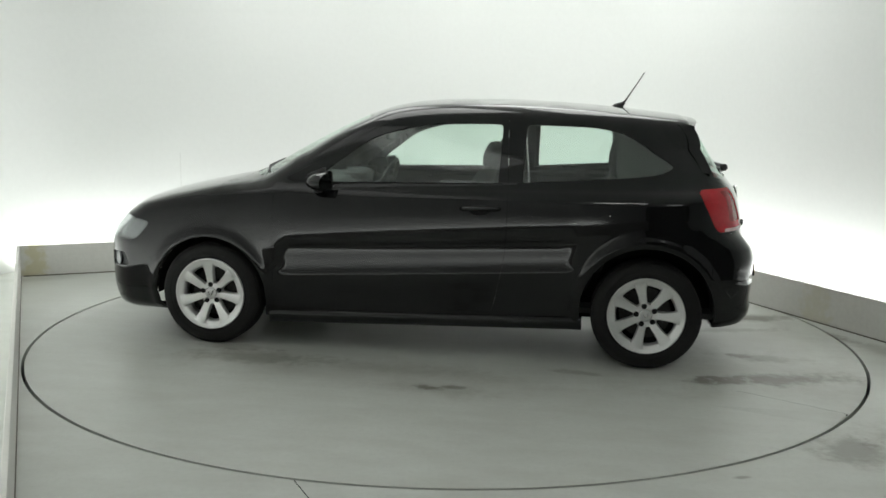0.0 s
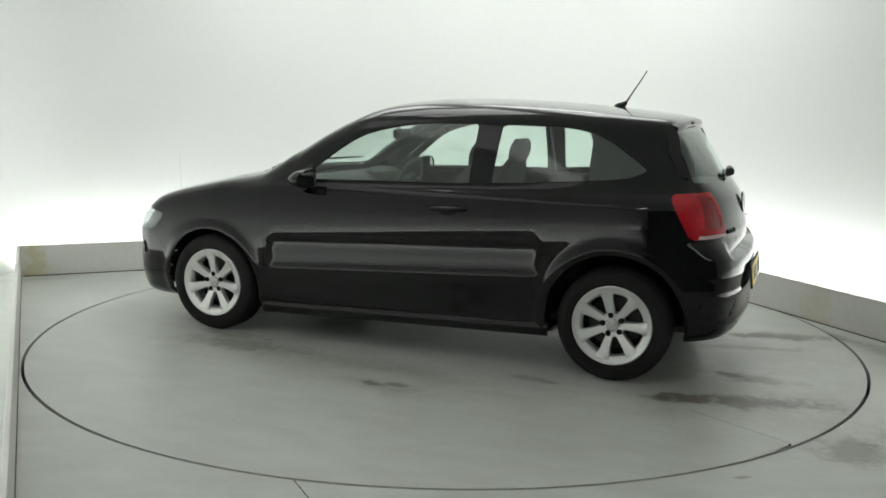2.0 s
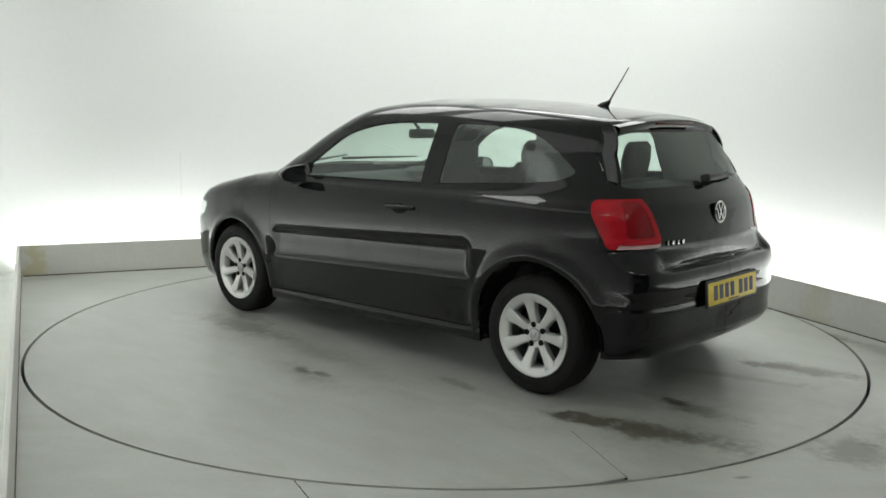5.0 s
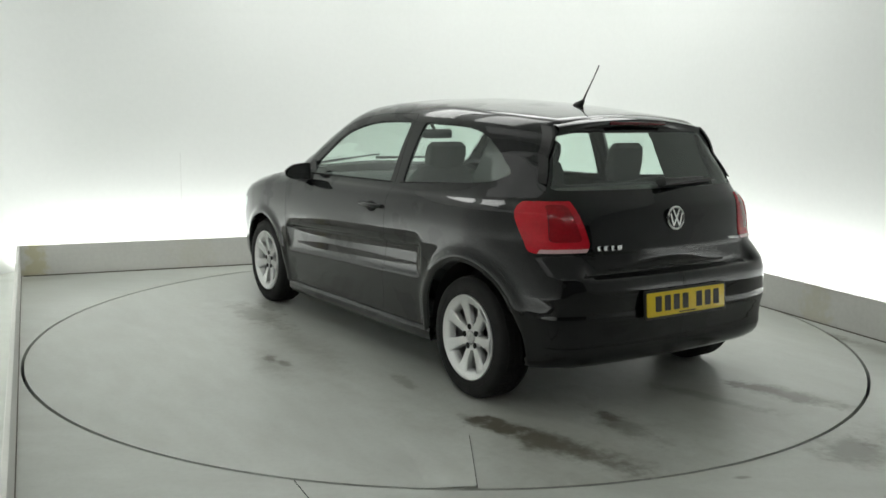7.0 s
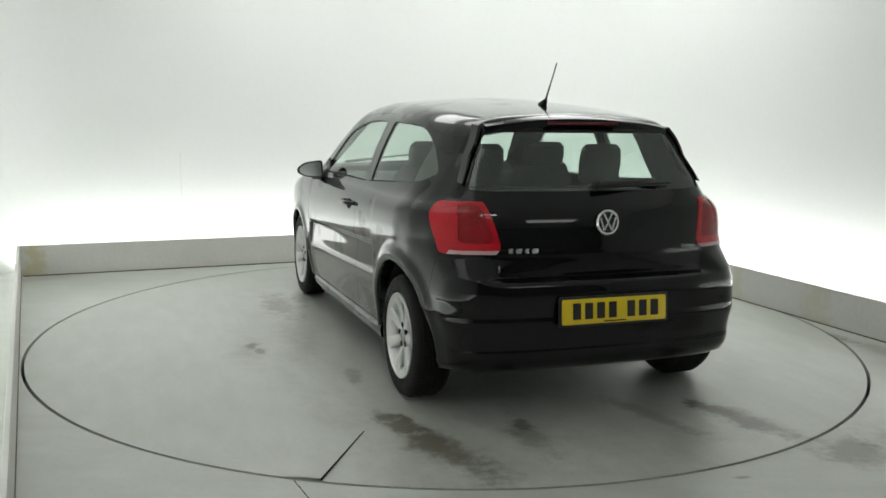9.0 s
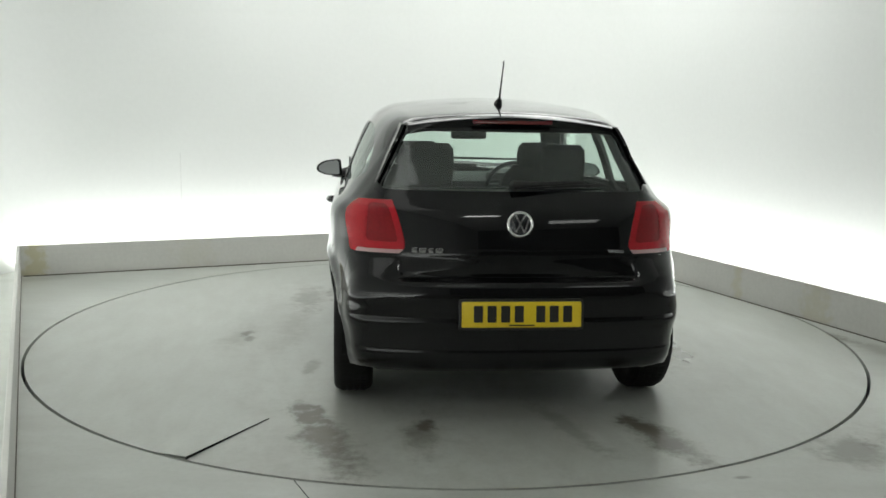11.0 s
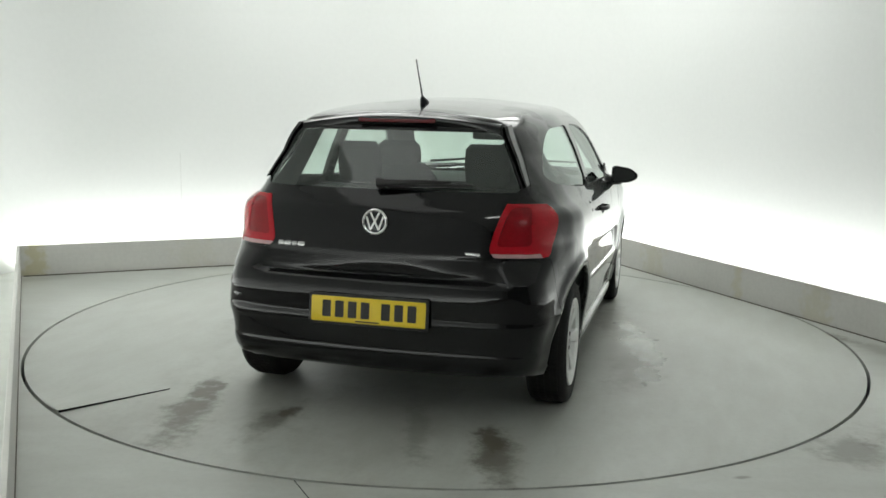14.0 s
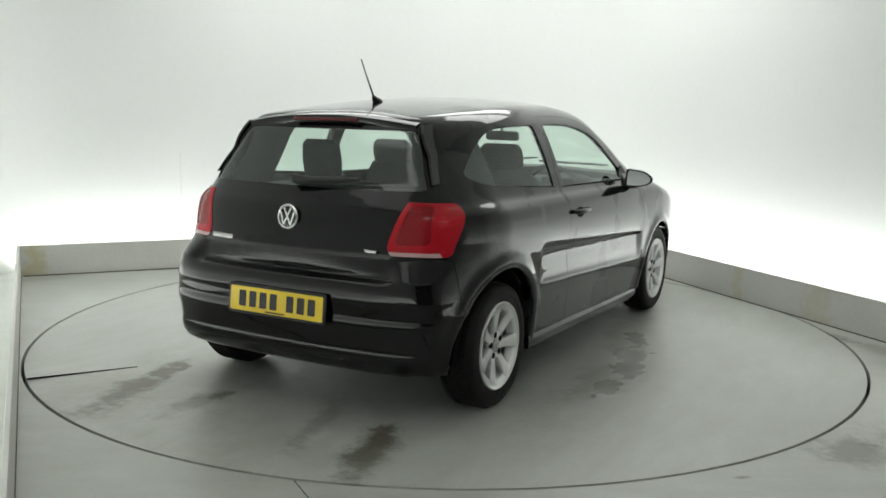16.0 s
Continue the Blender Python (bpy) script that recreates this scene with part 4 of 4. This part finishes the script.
def chrome_bars():
    """Plain bars where small chrome model lettering sits."""
    y = 0.470
    for w in (0.026, 0.034, 0.024, 0.034):
        at = facing(-1.7955 + 0.22 * (y - w / 2) ** 2, y - w / 2, 0.776, (0.05, 0, 1), (0.18, -1, 0))
        part("chrome_bar", prism(round_poly(rect(w, 0.022), 0.006, 3), 0.004, at, 0.001), M_DULLCHROME, tailgate, "small chrome model badge bar")
        y -= w + 0.006
    at = facing(-1.7955 + 0.038, -0.415, 0.774, (0.05, 0, 1), (-0.18, -1, 0))
    part("chrome_bar", prism(round_poly(rect(0.105, 0.013), 0.004, 3), 0.004, at, 0.001), M_DULLCHROME, tailgate, "small chrome model badge bar")


chrome_bars()


def antenna():
    bm = tube([(-1.020, 0, 1.391), (-1.050, 0, 1.406), (-1.078, 0, 1.419), (-1.094, 0, 1.434)], [0.018, 0.022, 0.017, 0.009], 12)
    base = part("antenna", bm, M_TRIM, car, "black roof antenna leaning back")
    part("rod", tube([(-1.090, 0, 1.430), (-1.120, 0, 1.478), (-1.165, 0, 1.548), (-1.203, 0, 1.612)], [0.0055, 0.0042, 0.0032, 0.0032], 8), M_TRIM, base)


antenna()


def rear_wiper():
    arm = part("rear_wiper", tube([(-1.676, 0.015, 1.052), (-1.700, 0.015, 1.058), (-1.700, -0.05, 1.060), (-1.678, -0.22, 1.066), (-1.660, -0.30, 1.068)], [0.024, 0.022, 0.014, 0.010, 0.007], 10), M_TRIM, tailgate, "black rear window wiper")
    part("blade", tube([(-1.676, -0.02, 1.043), (-1.676, -0.20, 1.052), (-1.640, -0.40, 1.056)], [0.007, 0.010, 0.006], 8), M_TRIM, arm)


rear_wiper()
part("brake_light", prism(round_poly(rect(0.37, 0.020), 0.009, 4), 0.010, facing(-1.493, 0, 1.3235, (0.45, 0, 1)), 0.003), M_REDDEEP, tailgate, "dark red high brake light")


M_TRIMGREY = paint("grey_trim", (0.085, 0.087, 0.086), 0.7, var=0.1, scale=15, fine=150, bump=0.1)


def pillar_trim(sgn):
    """Inner trim behind the tail of the side window."""
    bm = bmesh.new()
    rows = []
    for k in range(9):
        z = 0.93 + 0.38 * k / 8
        row = []
        for i in range(9):
            x0 = -1.045 - 0.10 * max(0.0, (1.08 - z) / 0.15) * 0.3 + 0.05 * max(0.0, (z - 1.22) / 0.1)
            x = x0 + (-1.42 - x0) * i / 8
            half = float(PLAIN(np.array(z)) - CABIN(np.array(x)) * min(max((z - 0.93) / 0.25, 0), 1) - INSET(np.array(x)))
            row.append(bm.verts.new((x, sgn * (half - 0.035 - 0.03 * (i == 0)), z)))
        rows.append(row)
    for p, q in zip(rows, rows[1:]):
        for i in range(8):
            bm.faces.new((p[i], p[i + 1], q[i + 1], q[i]))
    bmesh.ops.solidify(bm, geom=bm.faces[:], thickness=0.008)
    part("pillar_trim", bm, M_TRIMGREY, car, "dark grey inner pillar trim")


pillar_trim(1)
pillar_trim(-1)


def spoiler():
    """The lip over the rear window."""
    bm = bmesh.new()
    rows = []
    for k in range(25):
        y = -0.475 + 0.95 * k / 24
        drop, back_off = 0.055 * (y / 0.55) ** 2, 0.16 * y * y
        prof = [(-1.36, 1.371), (-1.43, 1.3645), (-1.500, 1.354), (-1.519, 1.345), (-1.520, 1.336), (-1.50, 1.306), (-1.42, 1.310), (-1.36, 1.340)]
        rows.append([bm.verts.new((x + 0.017 + back_off * (1.0 if i in (2, 3, 4) else 0.5), y, z - drop)) for i, (x, z) in enumerate(prof)])
    n = len(rows[0])
    for p, q in zip(rows, rows[1:]):
        for i in range(n):
            bm.faces.new((p[i], p[(i + 1) % n], q[(i + 1) % n], q[i]))
    bm.faces.new(rows[0])
    bm.faces.new(rows[-1])
    bmesh.ops.recalc_face_normals(bm, faces=bm.faces)
    part("roof_spoiler", bm, M_BLACK, tailgate, "glossy black roof spoiler", sharp=50)


spoiler()


def door_handle(sgn, door_ob):
    # Slightly raised black oval: the hollow's shade, given as colour.
    cup = bmesh.new()
    bmesh.ops.create_uvsphere(cup, u_segments=20, v_segments=12, radius=1)
    cup.transform(Matrix.Translation((-0.325, sgn * 0.836, 0.838)) @ Matrix.Diagonal((0.062, 0.010, 0.030, 1)))
    part("handle_cup_shade", cup, M_SEAL, door_ob, "black oval painted as the shade in the hollow behind the handle")
    bar = tube([(-0.225, sgn * 0.836, 0.846), (-0.240, sgn * 0.858, 0.847), (-0.30, sgn * 0.869, 0.849), (-0.36, sgn * 0.869, 0.850), (-0.415, sgn * 0.858, 0.850), (-0.432, sgn * 0.836, 0.850)], [0.011, 0.012, 0.0125, 0.0125, 0.012, 0.011], 12)
    part("handle", bar, M_BLACK, door_ob, "black pull handle")


def door_mirror(sgn):
    root = tagged(new("door_mirror"), "black door mirror with a body-coloured shell")
    root.parent = car
    outline = round_poly([(-0.078, -0.048, 0.02), (0.035, -0.046, 0.03), (0.090, -0.022, 0.02), (0.094, 0.012, 0.02), (0.045, 0.050, 0.03), (-0.070, 0.066, 0.025)], 0.02, 5)
    at = Matrix.Translation((0.520, sgn * 0.884, 0.966)) @ Matrix.Diagonal((1, sgn, 1, 1)) @ Matrix.Rotation(radians(-12), 4, "Z")
    bm = bmesh.new()
    rings = []
    for fwd, k in ((0.004, 0.86), (-0.004, 0.92), (-0.006, 0.97), (0.0, 1.0), (0.025, 1.0), (0.055, 0.92), (0.080, 0.76), (0.096, 0.52), (0.103, 0.25)):
        rings.append([bm.verts.new((fwd, a * k, b * k)) for a, b in outline])
    n = len(outline)
    for p, q in zip(rings, rings[1:]):
        for i in range(n):
            bm.faces.new((p[i], p[(i + 1) % n], q[(i + 1) % n], q[i]))
    bm.faces.new(rings[0])
    bm.faces.new(rings[-1])
    bm.transform(at)
    bmesh.ops.recalc_face_normals(bm, faces=bm.faces)
    part("shell", bm, M_BLACK, root, sharp=50)
    gl = bmesh.new()
    rings = [[gl.verts.new((fwd, a * 0.84, b * 0.84)) for a, b in outline] for fwd in (0.0036, 0.0005)]
    for i in range(n):
        gl.faces.new((rings[0][i], rings[0][(i + 1) % n], rings[1][(i + 1) % n], rings[1][i]))
    gl.faces.new(rings[0])
    gl.faces.new(rings[1])
    gl.transform(at)
    bmesh.ops.recalc_face_normals(gl, faces=gl.faces)
    part("mirror_glass", gl, M_MIRROR, root, "mirror glass", smooth=False)
    part("arm", tube([(0.60, sgn * 0.760, 0.935), (0.585, sgn * 0.815, 0.928), (0.565, sgn * 0.865, 0.930)], [0.036, 0.030, 0.026], 12), M_TRIM, root, "black plastic mirror arm")
    foot = prism(round_poly([(0.54, 0.955), (0.70, 0.955), (0.66, 1.0), (0.565, 1.045)], 0.01, 3), 0.012, Matrix(((1, 0, 0, 0), (0, 0, -1, 0), (0, 1, 0, 0), (0, 0, 0, 1))))
    foot.transform(Matrix.Translation((0, sgn * (0.757 if sgn > 0 else 0.745), 0)) @ Matrix.Translation((0, 0, 0)))
    part("foot", foot, M_TRIM, root, "black plastic corner cover", smooth=False)


doors = [o for o in car.children if o.name.startswith("door") and "mirror" not in o.name]
for sgn, ob in ((1, doors[0]), (-1, doors[1])):
    door_handle(sgn, ob)
    door_mirror(sgn)


def window_seal(sgn, x0, x1, z0, z1):
    """A dull black strip along the foot of the side windows."""
    pts = []
    for k in range(9):
        x = x0 + (x1 - x0) * k / 8
        z = z0 + (z1 - z0) * k / 8
        half = float(PLAIN(np.array(z)) - INSET(np.array(x)) - CABIN(np.array(x)) * min(max((z - 0.93) / 0.25, 0), 1))
        pts.append((x, sgn * (half + 0.000), z))
    part("window_seal", tube(pts, [0.0045] * 9, 8), M_SEAL, car, "black rubber window seal")


for sgn in (1, -1):
    window_seal(sgn, 0.62, -0.44, 0.958, 0.980)
    window_seal(sgn, -0.52, -1.25, 0.983, 1.034)


def front_wipers():
    for y0, y1 in ((-0.55, 0.02), (0.02, 0.55)):
        part("wiper", tube([(x, y, float(TOP(np.array(x + 0.5 * y * y))) + 0.012 - 0.0138 * (y / 0.55) ** 2) for x, y in ((1.10 - 0.45 * y1 * y1, y1), (1.09 - 0.45 * (y0 + y1) ** 2 / 4, (y0 + y1) / 2), (1.05 - 0.45 * y0 * y0, y0))], [0.010, 0.008, 0.005], 8), M_TRIM, car, "black windscreen wiper")


front_wipers()

def on_body(start, way):
    """The point where a way out from inside meets the body."""
    lo, hi = 0.0, 1.0
    a, d = np.array(start, float), np.array(way, float)
    for _ in range(40):
        mid = (lo + hi) / 2
        if float(body_field((a + d * mid)[None])[0]) > 0:
            hi = mid
        else:
            lo = mid
    return a + d * hi


def spoiler_fin(sgn):
    """The dark blade that runs from the roof spoiler down beside the rear window."""
    bm = bmesh.new()
    rows = []
    for k in range(13):
        f = k / 12
        y, z = sgn * (0.494 + 0.122 * f), 1.315 - 0.255 * f
        x = on_body((-1.20, y * 0.97, z), (-1.0, 0.0, 0.0))[0]
        high, w = 0.020 * (1 - f) ** 1.3 + 0.003, 0.015 * (1 - 0.5 * f)
        rows.append([bm.verts.new(v) for v in ((x + 0.05, y + sgn * w, z), (x - high, y + sgn * w * 0.7, z - 0.006), (x - high, y - sgn * w * 0.4, z - 0.006), (x + 0.05, y - sgn * w, z))])
    for p, q in zip(rows, rows[1:]):
        for i in range(4):
            bm.faces.new((p[i], p[(i + 1) % 4], q[(i + 1) % 4], q[i]))
    bm.faces.new(rows[0])
    bm.faces.new(rows[-1])
    bmesh.ops.recalc_face_normals(bm, faces=bm.faces)
    part("spoiler_fin", bm, M_GLOSS, tailgate, "gloss black blade beside the rear window")


spoiler_fin(1)
spoiler_fin(-1)

# fog lamps low in the front bumper
for sgn in (1, -1):
    px, py, pz = on_body((1.50, sgn * 0.42, 0.462), (0.86, sgn * 0.70, 0.0))
    b = lathe([(0.0, -0.02), (0.038, -0.02), (0.043, 0.0), (0.036, 0.004), (0.0, -0.002)], 24, "x")
    b.transform(Matrix.Translation((px - 0.006, py - sgn * 0.006, pz)) @ Matrix.Rotation(radians(sgn * 46), 4, "Z"))
    part("fog_lamp", b, M_REFLECT, car, "round clear fog lamp")


def side_sill(sgn):
    """The moulded sill under the door, rising a little to the rear."""
    bm = bmesh.new()
    rows = []
    for k in range(25):
        x = 0.885 - 1.78 * k / 24
        mid = 0.207 - 0.030 * x
        out = float(PLAIN(np.array(mid + 0.05)) - INSET(np.array(x)))
        fade = min(1.0, k / 1.5, (24 - k) / 1.5)
        prof = [(-0.03, -0.040), (0.000, -0.034), (0.010, -0.012), (0.012, 0.012), (0.007, 0.030), (-0.012, 0.037), (-0.035, 0.036)]
        rows.append([bm.verts.new((x, sgn * (out - 0.004 + p * (0.5 + 0.5 * fade)), mid + q)) for p, q in prof])
    for p, q in zip(rows, rows[1:]):
        for i in range(len(p) - 1):
            bm.faces.new((p[i], p[i + 1], q[i + 1], q[i]))
    bm.faces.new(rows[0])
    bm.faces.new(rows[-1])
    bmesh.ops.recalc_face_normals(bm, faces=bm.faces)
    part("side_sill", bm, M_BLACK, car, "glossy black side sill", sharp=60)


side_sill(1)
side_sill(-1)


# ---- inside the car ----
def lofted(rows, n=20, power=3.0):
    """A cushion through rows of (centre, half width, half depth) with squared round sections in the x-y plane."""
    bm = bmesh.new()
    rings = []
    for (x, y, z), hw, hd in rows:
        ring = []
        for k in range(n):
            w = 2 * math.pi * k / n
            c, s = math.cos(w), math.sin(w)
            ring.append(bm.verts.new((x + hd * math.copysign(abs(c) ** (2 / power), c), y + hw * math.copysign(abs(s) ** (2 / power), s), z)))
        rings.append(ring)
    for p, q in zip(rings, rings[1:]):
        for i in range(n):
            bm.faces.new((p[i], p[(i + 1) % n], q[(i + 1) % n], q[i]))
    bm.faces.new(rings[0])
    bm.faces.new(rings[-1])
    bmesh.ops.recalc_face_normals(bm, faces=bm.faces)
    return bm


def headrest(x, y, z, hw, h, parent):
    hr = part("headrest", lofted([((x, y, z), hw * 0.75, 0.03), ((x, y, z + 0.02), hw * 0.96, 0.045), ((x - 0.01, y, z + h * 0.5), hw, 0.052), ((x - 0.02, y, z + h - 0.025), hw * 0.95, 0.042), ((x - 0.02, y, z + h), hw * 0.75, 0.022)]), M_CLOTH, parent, "dark grey cloth headrest")
    for dy in (-0.05, 0.05):
        part("post", tube([(x, y + dy, z - 0.09), (x, y + dy, z + 0.02)], [0.006, 0.006], 8), M_CHROME, hr)


def front_seat(y):
    seat = part("front_seat", lofted([((0.10, y, 0.36), 0.22, 0.24), ((0.10, y, 0.42), 0.25, 0.27), ((0.10, y, 0.50), 0.25, 0.27), ((0.10, y, 0.54), 0.21, 0.23)]), M_CLOTH, car, "dark grey cloth front seat")
    part("backrest", lofted([((-0.13, y, 0.46), 0.22, 0.07), ((-0.17, y, 0.60), 0.25, 0.075), ((-0.23, y, 0.80), 0.25, 0.07), ((-0.29, y, 0.98), 0.21, 0.055), ((-0.32, y, 1.055), 0.15, 0.035)]), M_CLOTH, seat)
    headrest(-0.330, y, 1.045, 0.130, 0.145, seat)


front_seat(0.36)
front_seat(-0.36)
bench = part("rear_seat", lofted([((-0.72, 0, 0.36), 0.58, 0.22), ((-0.72, 0, 0.46), 0.62, 0.25), ((-0.72, 0, 0.52), 0.58, 0.22)], 28, 5), M_CLOTH, car, "dark grey cloth rear bench seat")
part("backrest", lofted([((-0.93, 0, 0.48), 0.58, 0.07), ((-0.97, 0, 0.62), 0.62, 0.075), ((-1.04, 0, 0.90), 0.60, 0.065), ((-1.07, 0, 0.99), 0.56, 0.04)], 28, 6), M_CLOTH, bench)
for y in (0.335, -0.335):
    headrest(-1.065, y, 1.005, 0.115, 0.205, bench)
part("parcel_shelf", box(-1.62, -1.12, -0.54, 0.54, 0.965, 0.985, 0.006), M_DASH, car, "dark parcel shelf")
part("cabin_floor", box(-1.60, 1.00, -0.66, 0.66, 0.262, 0.29, 0.0), M_DASH, car, "dark cabin carpet", smooth=False)
dash = part("dashboard", lofted([((0.82, 0, 0.55), 0.66, 0.16), ((0.80, 0, 0.75), 0.69, 0.20), ((0.80, 0, 0.88), 0.69, 0.19), ((0.82, 0, 0.925), 0.66, 0.14)], 32, 7), M_DASH, car, "dark grey plastic dashboard")
part("binnacle", lofted([((0.66, -0.36, 0.90), 0.17, 0.09), ((0.66, -0.36, 0.94), 0.16, 0.085), ((0.67, -0.36, 0.965), 0.11, 0.05)]), M_DASH, dash)


def steering_wheel():
    at = Matrix.Translation((0.47, -0.36, 0.86)) @ Matrix.Rotation(radians(-24), 4, "Y")
    ring = lathe([(0.166, 0.0), (0.180, -0.016), (0.196, 0.0), (0.180, 0.016)], 40, "x", closed=True)
    ring.transform(at)
    wheel_ob = part("steering_wheel", ring, M_DASH, car, "black steering wheel")
    pad = lathe([(0.0, -0.03), (0.07, -0.025), (0.075, 0.0), (0.05, 0.03), (0.0, 0.04)], 24, "x")
    pad.transform(at)
    part("pad", pad, M_DASH, wheel_ob)
    for w in (0, 180, 270):
        sp = box(-0.01, 0.01, 0.06, 0.175, -0.018, 0.018, 0.004)
        sp.transform(at @ Matrix.Rotation(radians(w), 4, "X"))
        part("spoke", sp, M_DASH, wheel_ob, smooth=False)
    part("column", tube([(0.48, -0.36, 0.855), (0.72, -0.36, 0.75)], [0.04, 0.05], 12), M_DASH, wheel_ob)


steering_wheel()
inner_mirror = part("rear_view_mirror", lofted([((0.36, -0.03, 1.180), 0.10, 0.012), ((0.36, -0.03, 1.190), 0.118, 0.018), ((0.36, -0.03, 1.227), 0.118, 0.018), ((0.36, -0.03, 1.240), 0.10, 0.012)]), M_DASH, car, "black inside mirror")
part("stem", tube([(0.37, -0.02, 1.235), (0.42, 0, 1.30)], [0.01, 0.012], 8), M_DASH, inner_mirror)


# pillars and roof lining, seen through the glass
def lining():
    bm = bmesh.new()
    xs, ys = np.linspace(-1.38, 0.22, 24), np.linspace(-0.50, 0.50, 13)
    up = [[bm.verts.new((x, y, float(TOP(np.array(x + (0.5 * y * y if x > 0.2 else 0)))) - 0.055 * (y / 0.55) ** 2 - 0.034)) for y in ys] for x in xs]
    for i in range(len(xs) - 1):
        for j in range(len(ys) - 1):
            bm.faces.new((up[i][j], up[i][j + 1], up[i + 1][j + 1], up[i + 1][j]))
    part("roof_lining", bm, M_LINING, car, "pale grey cloth roof lining")


lining()


# ---- keyed motion: the turntable turns the car clockwise as seen from above ----
def heading(t):
    return 171.02 - 6.6533 * t - 0.02329 * t * t + 0.000624 * t ** 3


CAR_X, CAR_Y = 0.0423, -0.1402


def motions():
    disc_rows, car_rows = [], []
    for k in range(33):
        t = 0.5 * k
        turn = pose(0, 0, 0, 0, 0, heading(t))
        disc_rows.append((t, turn))
        car_rows.append((t, turn @ pose(CAR_X, CAR_Y, 0)))
    walk(turntable, disc_rows)
    walk(car, car_rows)


motions()
